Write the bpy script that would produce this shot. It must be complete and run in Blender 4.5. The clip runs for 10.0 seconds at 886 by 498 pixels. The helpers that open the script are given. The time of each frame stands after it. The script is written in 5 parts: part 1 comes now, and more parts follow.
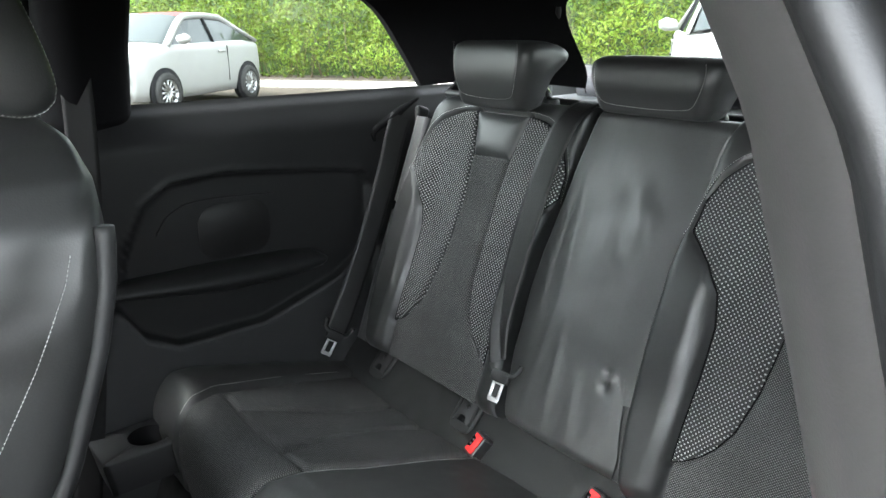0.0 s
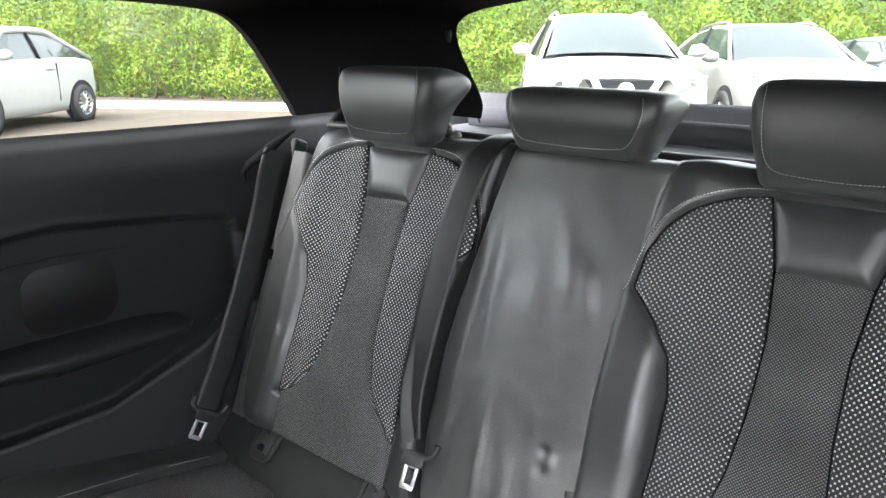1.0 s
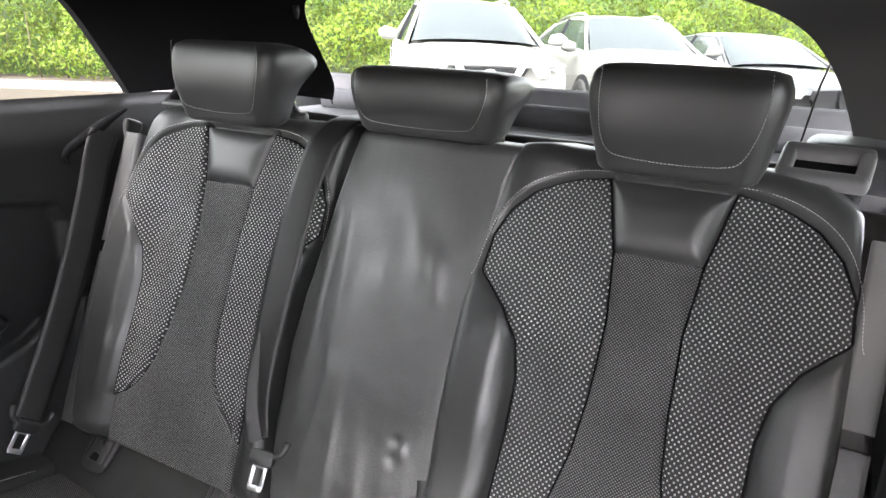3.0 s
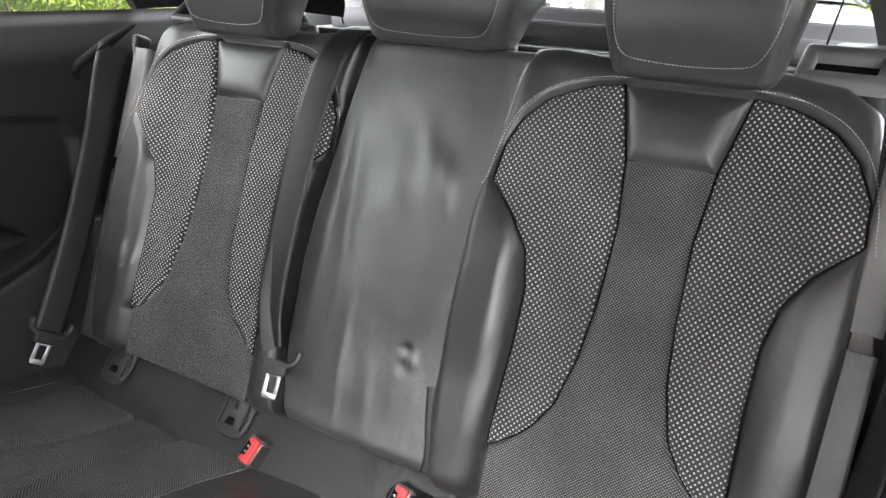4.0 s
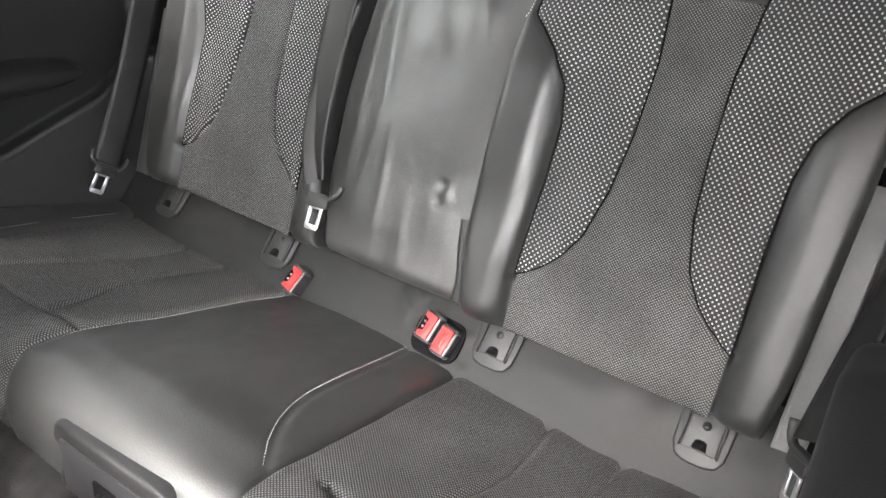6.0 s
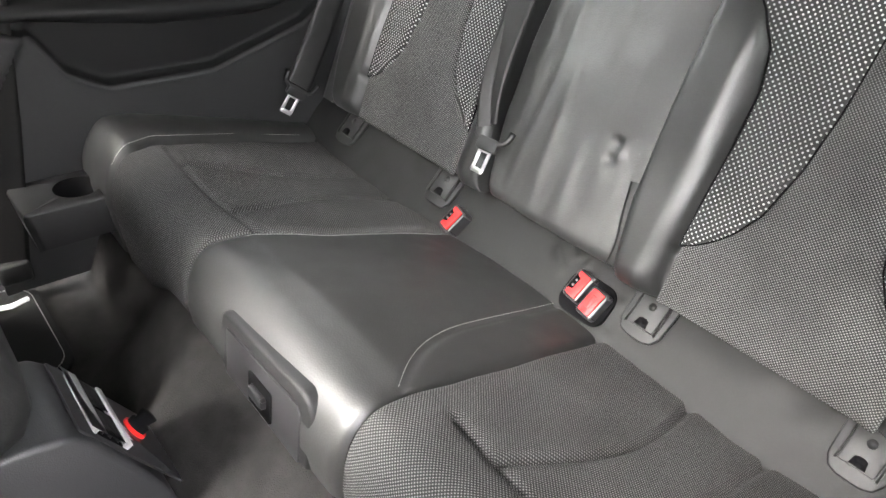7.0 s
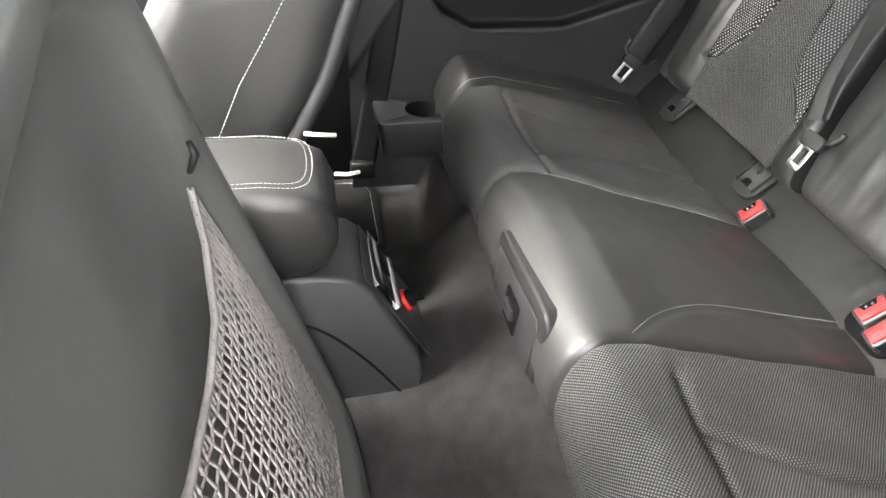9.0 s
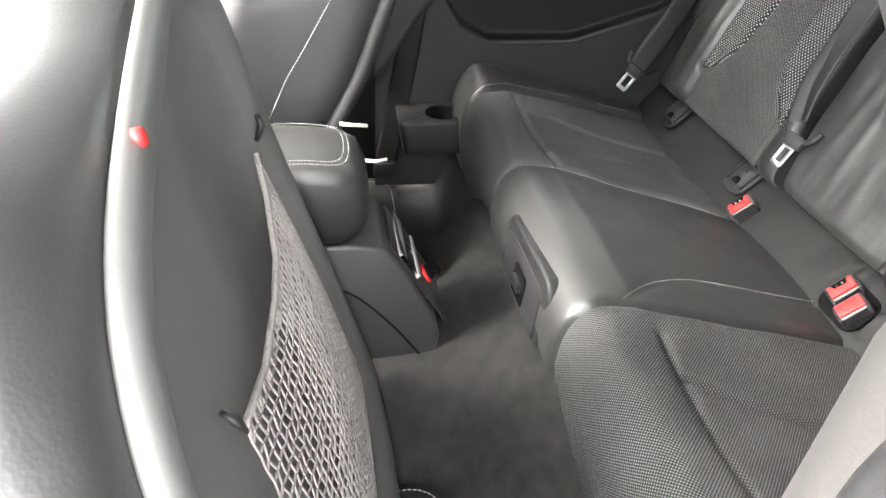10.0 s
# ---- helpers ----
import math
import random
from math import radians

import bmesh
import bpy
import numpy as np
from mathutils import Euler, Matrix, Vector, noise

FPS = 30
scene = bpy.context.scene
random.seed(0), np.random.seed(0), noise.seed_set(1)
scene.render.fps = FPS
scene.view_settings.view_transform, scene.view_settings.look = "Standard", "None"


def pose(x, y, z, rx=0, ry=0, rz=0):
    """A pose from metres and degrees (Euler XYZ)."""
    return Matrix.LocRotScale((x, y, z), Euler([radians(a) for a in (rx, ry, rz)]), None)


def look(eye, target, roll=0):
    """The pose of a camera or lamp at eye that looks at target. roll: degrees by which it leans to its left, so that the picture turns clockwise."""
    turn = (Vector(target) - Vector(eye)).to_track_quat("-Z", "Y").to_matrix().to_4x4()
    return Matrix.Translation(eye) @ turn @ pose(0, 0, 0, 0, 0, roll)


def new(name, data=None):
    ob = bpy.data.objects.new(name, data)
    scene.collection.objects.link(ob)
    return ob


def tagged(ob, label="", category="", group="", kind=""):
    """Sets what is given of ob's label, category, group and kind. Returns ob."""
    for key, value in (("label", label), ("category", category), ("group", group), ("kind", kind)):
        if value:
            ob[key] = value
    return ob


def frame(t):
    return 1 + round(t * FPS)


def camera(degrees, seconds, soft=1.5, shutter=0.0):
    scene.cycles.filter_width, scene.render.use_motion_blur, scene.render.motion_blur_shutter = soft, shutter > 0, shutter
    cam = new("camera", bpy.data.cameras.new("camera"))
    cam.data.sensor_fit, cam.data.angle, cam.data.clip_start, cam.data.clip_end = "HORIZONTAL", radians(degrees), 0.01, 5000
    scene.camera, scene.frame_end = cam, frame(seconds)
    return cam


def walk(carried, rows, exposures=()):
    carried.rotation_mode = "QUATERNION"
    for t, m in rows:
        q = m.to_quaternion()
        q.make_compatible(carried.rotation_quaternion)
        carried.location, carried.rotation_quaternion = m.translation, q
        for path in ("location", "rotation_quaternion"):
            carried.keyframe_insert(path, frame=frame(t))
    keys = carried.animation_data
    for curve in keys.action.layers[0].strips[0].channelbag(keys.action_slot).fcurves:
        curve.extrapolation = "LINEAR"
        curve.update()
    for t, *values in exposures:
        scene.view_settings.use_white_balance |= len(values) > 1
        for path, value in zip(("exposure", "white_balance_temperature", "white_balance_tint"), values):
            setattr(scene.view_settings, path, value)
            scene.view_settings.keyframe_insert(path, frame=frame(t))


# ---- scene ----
cam = camera(64.3, 10.0)
EXPOSURES = [(0.0, 3.85, 6200, 7), (0.5, 4.15, 6250, 9), (1.0, 4.25, 6400, 13), (2.0, 4.3, 6550, 17), (3.5, 4.25, 6550, 16), (4.5, 4.5, 6650, 14), (6.5, 4.8, 6750, 14), (9.0, 4.85, 6850, 13), (10.0, 4.85, 6850, 13)]
PATH = [
    (0, (0.693, -0.783, 1.173), (-0.788, 0.42, 0.575), -0.4),
    (0.5, (0.575, -0.746, 1.169), (-0.786, 0.599, 0.586), 0.3),
    (1, (0.507, -0.698, 1.178), (-0.708, 0.795, 0.633), 0.6),
    (1.5, (0.49, -0.665, 1.197), (-0.573, 0.949, 0.683), 0.7),
    (2, (0.495, -0.654, 1.2), (-0.465, 1.024, 0.688), 1.0),
    (3.5, (0.524, -0.65, 1.145), (-0.386, 1.013, 0.508), 2.5),
    (4, (0.528, -0.658, 1.126), (-0.387, 0.966, 0.401), 2.4),
    (4.5, (0.534, -0.671, 1.106), (-0.383, 0.911, 0.296), 2.2),
    (5, (0.543, -0.675, 1.093), (-0.371, 0.863, 0.2), 2.1),
    (6.3, (0.577, -0.708, 1.047), (-0.398, 0.711, 0.03), 4.9),
    (6.5, (0.576, -0.708, 1.044), (-0.447, 0.657, 0.0), 5.2),
    (7, (0.576, -0.706, 1.038), (-0.654, 0.423, -0.063), 4.9),
    (7.5, (0.599, -0.716, 1.034), (-0.816, 0.127, -0.101), 4.5),
    (8, (0.625, -0.716, 1.031), (-0.896, -0.124, -0.124), 4.0),
    (8.5, (0.649, -0.704, 1.025), (-0.918, -0.274, -0.14), 3.5),
    (9, (0.674, -0.695, 1.022), (-0.912, -0.355, -0.149), 3.1),
    (9.5, (0.72, -0.707, 1.026), (-0.877, -0.402, -0.138), 2.9),
    (10, (0.797, -0.723, 1.043), (-0.826, -0.414, -0.085), 3.3),
]
walk(cam, [(t, look(eye, target, roll)) for t, eye, target, roll in PATH], EXPOSURES)

# ---- light ----
SUN_ELEV, SUN_AZ = 50.0, -92.0          # degrees; azimuth counted anticlockwise from +x
world = bpy.data.worlds.new("sky")
scene.world = world
world.use_nodes = True
wn = world.node_tree
sky = wn.nodes.new("ShaderNodeTexSky")
sky.sky_type, sky.sun_disc = "NISHITA", False
sky.sun_elevation, sky.sun_rotation = radians(SUN_ELEV), radians(90 - SUN_AZ)
sky.air_density, sky.dust_density, sky.ozone_density = 1.0, 3.0, 1.0
veil = wn.nodes.new("ShaderNodeHueSaturation")      # thin bright cloud
veil.inputs["Saturation"].default_value, veil.inputs["Value"].default_value = 0.15, 2.5
wn.links.new(sky.outputs[0], veil.inputs["Color"])
wn.links.new(veil.outputs[0], wn.nodes["Background"].inputs[0])
wn.nodes["Background"].inputs[1].default_value = 0.15
sun_data = bpy.data.lights.new("sun", "SUN")
sun_data.energy, sun_data.angle, sun_data.color = 0.9, radians(50), (1.0, 0.95, 0.88)
sun = new("sun", sun_data)
ca, sa = math.cos(radians(SUN_ELEV)), math.sin(radians(SUN_ELEV))
sun.matrix_world = look((8 * ca * math.cos(radians(SUN_AZ)), 8 * ca * math.sin(radians(SUN_AZ)), 8 * sa), (0, 0, 0))


# ---- materials ----
def mat(name, color, rough=0.5, metal=0.0, grain=300.0, vary=0.25, bump=0.15, large=6.0, kind="noise", spec=0.5, dist=0.001, coat=0.0):
    """A surface with variation at two scales (large patches, fine grain) and a fine relief."""
    m = bpy.data.materials.new(name)
    m.use_nodes = True
    nt = m.node_tree
    n, l = nt.nodes, nt.links
    b = n["Principled BSDF"]
    tc = n.new("ShaderNodeTexCoord")
    big = n.new("ShaderNodeTexNoise")
    big.inputs["Scale"].default_value, big.inputs["Detail"].default_value = large, 4
    fine = n.new("ShaderNodeTexVoronoi" if kind == "voronoi" else "ShaderNodeTexNoise")
    fine.inputs["Scale"].default_value = grain
    l.new(tc.outputs["Object"], big.inputs["Vector"])
    l.new(tc.outputs["Object"], fine.inputs["Vector"])
    add = n.new("ShaderNodeMath")
    add.operation = "MULTIPLY_ADD"
    add.inputs[1].default_value = 0.4
    l.new(fine.outputs[0], add.inputs[0])
    l.new(big.outputs[0], add.inputs[2])
    ramp = n.new("ShaderNodeMapRange")
    ramp.inputs[1].default_value, ramp.inputs[2].default_value = 0.35, 1.0
    ramp.inputs[3].default_value, ramp.inputs[4].default_value = 1 - vary, 1 + vary
    l.new(add.outputs[0], ramp.inputs[0])
    mul = n.new("ShaderNodeVectorMath")
    mul.operation = "SCALE"
    mul.inputs[0].default_value = color[:3]
    l.new(ramp.outputs[0], mul.inputs["Scale"])
    l.new(mul.outputs[0], b.inputs["Base Color"])
    rr = n.new("ShaderNodeMapRange")
    rr.inputs[1].default_value, rr.inputs[2].default_value = 0.3, 0.7
    rr.inputs[3].default_value, rr.inputs[4].default_value = max(0.02, rough - 0.06), min(1, rough + 0.06)
    l.new(big.outputs[0], rr.inputs[0])
    l.new(rr.outputs[0], b.inputs["Roughness"])
    b.inputs["Metallic"].default_value = metal
    b.inputs["Specular IOR Level"].default_value = spec
    b.inputs["Coat Weight"].default_value = coat
    if bump:
        bp = n.new("ShaderNodeBump")
        bp.inputs["Strength"].default_value, bp.inputs["Distance"].default_value = bump, dist
        l.new(fine.outputs[0], bp.inputs["Height"])
        l.new(bp.outputs[0], b.inputs["Normal"])
    return m


def weave_mat(name, dark, light, pu, pv, lo, hi, rough=0.8, depth=0.0015, skew=0.0):
    """A woven cloth of staggered pale threads on a dark ground, laid out in metres on the panel's UV map."""
    m = bpy.data.materials.new(name)
    m.use_nodes = True
    nt = m.node_tree
    n, l = nt.nodes, nt.links
    b = n["Principled BSDF"]
    uv = n.new("ShaderNodeUVMap")
    sep = n.new("ShaderNodeSeparateXYZ")
    l.new(uv.outputs[0], sep.inputs[0])

    def wave(src, pitch):
        a = n.new("ShaderNodeMath")
        a.operation = "MULTIPLY"
        a.inputs[1].default_value = 2 * math.pi / pitch
        l.new(src, a.inputs[0])
        c = n.new("ShaderNodeMath")
        c.operation = "COSINE"
        l.new(a.outputs[0], c.inputs[0])
        return c.outputs[0]

    p = n.new("ShaderNodeMath")
    p.operation = "MULTIPLY"
    l.new(wave(sep.outputs[0], pu), p.inputs[0])
    l.new(wave(sep.outputs[1], pv), p.inputs[1])
    r = n.new("ShaderNodeMapRange")
    r.interpolation_type = "SMOOTHSTEP"
    r.inputs[1].default_value, r.inputs[2].default_value = lo, hi
    l.new(p.outputs[0], r.inputs[0])
    noi = n.new("ShaderNodeTexNoise")
    noi.inputs["Scale"].default_value = 900
    l.new(uv.outputs[0], noi.inputs["Vector"])
    big = n.new("ShaderNodeTexNoise")
    big.inputs["Scale"].default_value = 9
    l.new(uv.outputs[0], big.inputs["Vector"])
    v = n.new("ShaderNodeMath")
    v.operation = "MULTIPLY_ADD"
    v.inputs[1].default_value = 0.9
    l.new(noi.outputs[0], v.inputs[0])
    l.new(big.outputs[0], v.inputs[2])
    mix = n.new("ShaderNodeMix")
    mix.data_type = "RGBA"
    mix.inputs[6].default_value, mix.inputs[7].default_value = (*dark, 1), (*light, 1)
    l.new(r.outputs[0], mix.inputs[0])
    sc = n.new("ShaderNodeVectorMath")
    sc.operation = "SCALE"
    l.new(mix.outputs[2], sc.inputs[0])
    l.new(v.outputs[0], sc.inputs["Scale"])
    l.new(sc.outputs[0], b.inputs["Base Color"])
    b.inputs["Roughness"].default_value = rough
    b.inputs["Specular IOR Level"].default_value = 0.3
    bp = n.new("ShaderNodeBump")
    bp.inputs["Strength"].default_value, bp.inputs["Distance"].default_value = 0.8, depth
    l.new(r.outputs[0], bp.inputs["Height"])
    l.new(bp.outputs[0], b.inputs["Normal"])
    return m


def glass_mat(name, tint=(0.86, 0.9, 0.88), gloss=1.0):
    m = bpy.data.materials.new(name)
    m.use_nodes = True
    n, l = m.node_tree.nodes, m.node_tree.links
    out = n["Material Output"]
    tr, gl, mx, fr = (n.new("ShaderNode" + k) for k in ("BsdfTransparent", "BsdfGlossy", "MixShader", "Fresnel"))
    tr.inputs[0].default_value = (*tint, 1)
    gl.inputs["Roughness"].default_value = 0.01
    fr.inputs[0].default_value = 1.45
    l.new(fr.outputs[0], mx.inputs[0])
    l.new(tr.outputs[0], mx.inputs[1])
    l.new(gl.outputs[0], mx.inputs[2])
    l.new(mx.outputs[0], out.inputs[0])
    return m


LEATHER = mat("black_leather", (0.011, 0.0115, 0.0112), 0.43, spec=0.52, grain=420, vary=0.25, bump=0.12, kind="voronoi", large=9, dist=0.0006)
LEATHER_SOFT = mat("soft_black_leather", (0.015, 0.0155, 0.015), 0.48, spec=0.85, grain=420, vary=0.3, bump=0.2, kind="voronoi", large=14, dist=0.0006)
WEAVE = weave_mat("dotted_weave", (0.020, 0.020, 0.020), (0.40, 0.40, 0.394), 0.0071, 0.0080, 0.44, 0.72)
FINE = weave_mat("fine_weave", (0.017, 0.017, 0.0166), (0.150, 0.149, 0.146), 0.0042, 0.0040, 0.05, 0.78, depth=0.0006)
# duller copy of the leather for the rear strip, so it looks less lit
LEATHER_DULL = mat("matte_black_leather", (0.009, 0.0094, 0.0092), 0.58, spec=0.26, grain=420, vary=0.25, bump=0.12, kind="voronoi", large=9, dist=0.0006)
PLASTIC = mat("black_plastic", (0.010, 0.0102, 0.0105), 0.5, spec=0.4, grain=900, vary=0.2, bump=0.25, dist=0.0004)
PLASTIC_SMOOTH = mat("smooth_black_plastic", (0.018, 0.018, 0.019), 0.32, grain=700, vary=0.2, bump=0.05, dist=0.0003)
PANEL = mat("soft_trim", (0.007, 0.0073, 0.0075), 0.5, spec=0.26, grain=600, vary=0.2, bump=0.25, kind="voronoi", dist=0.0005)
PANEL_LOW = mat("hard_side_trim", (0.020, 0.0205, 0.021), 0.46, spec=0.45, grain=600, vary=0.2, bump=0.25, kind="voronoi", dist=0.0005)
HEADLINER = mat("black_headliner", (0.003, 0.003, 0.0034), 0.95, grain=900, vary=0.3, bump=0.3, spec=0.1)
CARPET = mat("charcoal_carpet", (0.022, 0.0213, 0.0207), 0.95, grain=700, vary=0.5, bump=1.0, large=40, spec=0.1, dist=0.002)
BELT = mat("belt_webbing", (0.005, 0.005, 0.005), 0.42, spec=0.26, grain=1500, vary=0.3, bump=0.5, dist=0.0005)
RED = mat("red_plastic", (0.72, 0.022, 0.022), 0.45, spec=0.3, grain=400, vary=0.12, bump=0.05)
CHROME = mat("chrome", (0.75, 0.75, 0.76), 0.16, metal=1.0, grain=200, vary=0.1, bump=0.03)
STEEL = mat("brushed_steel", (0.62, 0.62, 0.63), 0.3, metal=1.0, grain=500, vary=0.15, bump=0.05)
THREAD = mat("pale_thread", (0.40, 0.40, 0.385), 0.8, grain=2500, vary=0.25, bump=0.4)
CORD = mat("grey_net_cord", (0.23, 0.215, 0.205), 0.85, grain=1800, vary=0.5, bump=0.6)
GLASS = glass_mat("window_glass", (0.33, 0.352, 0.332))
CLEAR = glass_mat("clear_glass", (0.80, 0.84, 0.81))
SHELL = mat("charcoal_shell", (0.065, 0.067, 0.064), 0.46, spec=0.45, grain=700, vary=0.3, bump=0.2, large=5, dist=0.0005)
CONSOLE = mat("soft_console_plastic", (0.019, 0.0198, 0.021), 0.5, grain=700, vary=0.2, bump=0.25, kind="voronoi", dist=0.0005)


# ---- mesh helpers ----
def part(name, geo, material, parent=None, label="", smooth=True, uv=None):
    """One mesh object from (vertices, faces) or a bmesh, under a thing or at top level."""
    me = bpy.data.meshes.new(name)
    if isinstance(geo, bmesh.types.BMesh):
        bmesh.ops.recalc_face_normals(geo, faces=geo.faces)
        geo.to_mesh(me)
        geo.free()
    else:
        vs, fs = geo
        me.from_pydata([tuple(map(float, v)) for v in vs], [], [tuple(map(int, f)) for f in fs])
    me.validate()
    me.materials.append(material)
    if uv is not None:
        lay = me.uv_layers.new(name="UVMap")
        idx = np.empty(len(me.loops), dtype=np.int32)
        me.loops.foreach_get("vertex_index", idx)
        lay.data.foreach_set("uv", np.asarray(uv, dtype=np.float32)[idx].ravel())
    if smooth:
        me.polygons.foreach_set("use_smooth", [True] * len(me.polygons))
    ob = new(name, me)
    if parent is not None:
        ob.parent = parent
        ob.matrix_parent_inverse = parent.matrix_world.inverted()
    if label:
        ob["label"] = label
    return ob


def thing(name, at, label, category, group="", kind=""):
    e = new(name)
    e.empty_display_size = 0.05
    e.location = at
    e.matrix_world = Matrix.Translation(at)
    return tagged(e, label, category, group, kind)


def grid_geo(P, flip=False, wrap=False):
    ny, nx = P.shape[:2]
    fs = []
    for j in range(ny - 1):
        for i in range(nx if wrap else nx - 1):
            k = (i + 1) % nx
            q = (j * nx + i, j * nx + k, (j + 1) * nx + k, (j + 1) * nx + i)
            fs.append(q[::-1] if flip else q)
    return P.reshape(-1, 3), fs


def merge(*geos):
    vs, fs, o = [], [], 0
    for v, f in geos:
        v = np.asarray(v, float)
        vs.append(v)
        fs += [tuple(i + o for i in q) for q in f]
        o += len(v)
    return np.concatenate(vs), fs


def resample(path, n):
    p = np.asarray(path, float)
    d = np.r_[0, np.cumsum(np.linalg.norm(np.diff(p, axis=0), axis=1))]
    t = np.linspace(0, d[-1], n)
    return np.stack([np.interp(t, d, p[:, k]) for k in range(p.shape[1])], 1)


def smooth_path(path, n, rounds=3):
    """A rounded version of a polyline (corner cutting), with n points."""
    p = np.asarray(path, float)
    for _ in range(rounds):
        a, b = p[:-1] * 0.75 + p[1:] * 0.25, p[:-1] * 0.25 + p[1:] * 0.75
        p = np.concatenate([p[:1], np.stack([a, b], 1).reshape(-1, p.shape[1]), p[-1:]])
    return resample(p, n)


def frames_of(p):
    t = np.gradient(p, axis=0)
    t /= np.linalg.norm(t, axis=1)[:, None] + 1e-12
    ref = np.array([0.0, 0.0, 1.0]) if abs(t[:, 2]).mean() < 0.8 else np.array([0.0, 1.0, 0.0])
    a = np.cross(t, ref)
    a /= np.linalg.norm(a, axis=1)[:, None] + 1e-12
    return t, a, np.cross(a, t)


def tube(path, r, n=8, caps=True, flat=1.0):
    p = np.asarray(path, float)
    t, a, b = frames_of(p)
    ang = np.linspace(0, 2 * math.pi, n, endpoint=False)
    rr = np.broadcast_to(np.asarray(r, float), (len(p),))
    P = p[:, None] + rr[:, None, None] * (np.cos(ang)[None, :, None] * a[:, None] + flat * np.sin(ang)[None, :, None] * b[:, None])
    vs, fs = grid_geo(P, wrap=True)
    if caps:
        fs.append(tuple(range(n))[::-1])
        fs.append(tuple(range((len(p) - 1) * n, len(p) * n)))
    return vs, fs


def ribbon(path, width, side, thick=0.0014, nx=7, crown=0.0):
    """A flat strap along a path; side is the direction of its width."""
    p = np.asarray(path, float)
    t = np.gradient(p, axis=0)
    t /= np.linalg.norm(t, axis=1)[:, None]
    s = np.broadcast_to(np.asarray(side, float), p.shape)
    s = s - t * (s * t).sum(1)[:, None]
    s /= np.linalg.norm(s, axis=1)[:, None]
    nrm = np.cross(t, s)
    a = np.linspace(-1, 1, nx)
    w = np.broadcast_to(np.asarray(width, float), (len(p),))
    top = p[:, None] + s[:, None] * (a[None, :, None] * w[:, None, None] / 2) + nrm[:, None] * (thick / 2 + crown * (1 - a ** 2))[None, :, None]
    bot = top - nrm[:, None] * thick
    P = np.concatenate([top, bot[:, ::-1]], 1)
    return grid_geo(P, wrap=True)


def box_geo(c, s, bevel=0.003, seg=2, m=None):
    bm = bmesh.new()
    bmesh.ops.create_cube(bm, size=1, matrix=Matrix.Diagonal((*s, 1)))
    if bevel:
        bmesh.ops.bevel(bm, geom=bm.edges[:], offset=bevel, segments=seg, affect="EDGES", profile=0.5)
    bm.transform(Matrix.Translation(c) @ (m if m else Matrix()))
    vs = np.array([v.co[:] for v in bm.verts])
    bm.verts.index_update()
    fs = [tuple(v.index for v in f.verts) for f in bm.faces]
    bm.free()
    return vs, fs


def prism(poly, depth, origin, ux, uy, bevel=0.0, seg=2):
    """A closed outline in the plane (ux, uy) at origin, thickened by depth along their normal."""
    bm = bmesh.new()
    o, ux, uy = Vector(origin), Vector(ux), Vector(uy)
    n = ux.cross(uy).normalized() * depth
    vs = [bm.verts.new(o + ux * a + uy * b) for a, b in poly]
    f = bm.faces.new(vs)
    r = bmesh.ops.extrude_face_region(bm, geom=[f])
    bmesh.ops.translate(bm, verts=[v for v in r["geom"] if isinstance(v, bmesh.types.BMVert)], vec=n)
    if bevel:
        bmesh.ops.bevel(bm, geom=bm.edges[:], offset=bevel, segments=seg, affect="EDGES", profile=0.5)
    bmesh.ops.recalc_face_normals(bm, faces=bm.faces)
    bm.verts.index_update()
    out = np.array([v.co[:] for v in bm.verts]), [tuple(v.index for v in q.verts) for q in bm.faces]
    bm.free()
    return out


def round_rect(w, h, r, n=5):
    pts = []
    for cx, cy, a0 in ((w / 2 - r, h / 2 - r, 0), (-w / 2 + r, h / 2 - r, 90), (-w / 2 + r, -h / 2 + r, 180), (w / 2 - r, -h / 2 + r, 270)):
        for k in range(n):
            a = radians(a0 + 90 * k / (n - 1))
            pts.append((cx + r * math.cos(a), cy + r * math.sin(a)))
    return pts


def stitches(path, dash=0.0034, gap=0.0018, r=0.00055):
    """A row of short raised threads along a path."""
    p = np.asarray(path, float)
    length = np.linalg.norm(np.diff(p, axis=0), axis=1).sum()
    n = max(2, int(length / (dash + gap)))
    d = np.r_[0, np.cumsum(np.linalg.norm(np.diff(p, axis=0), axis=1))]
    out = []
    for k in range(n):
        t = np.array([k * (dash + gap), k * (dash + gap) + dash * 0.5, k * (dash + gap) + dash])
        q = np.stack([np.interp(t, d, p[:, i]) for i in range(3)], 1)
        if np.linalg.norm(q[2] - q[0]) < dash * 0.3:
            continue
        out.append(tube(q, [r * 0.6, r, r * 0.6], n=5))
    return merge(*out)


def seg_dist(X, Y, poly):
    """Distance of grid points from a polyline in the plane."""
    d = np.full(X.shape, 9.0)
    for (x0, y0), (x1, y1) in zip(poly[:-1], poly[1:]):
        dx, dy = x1 - x0, y1 - y0
        t = np.clip(((X - x0) * dx + (Y - y0) * dy) / (dx * dx + dy * dy + 1e-12), 0, 1)
        d = np.minimum(d, np.hypot(X - x0 - t * dx, Y - y0 - t * dy))
    return d


def sstep(a, b, x):
    t = np.clip((np.asarray(x, float) - a) / (b - a), 0, 1)
    return t * t * (3 - 2 * t)


def wobble(P, scale, amp):
    """Slow unevenness of soft surfaces."""
    return np.array([noise.noise(Vector(v) * scale) for v in P.reshape(-1, 3)]).reshape(P.shape[:-1]) * amp


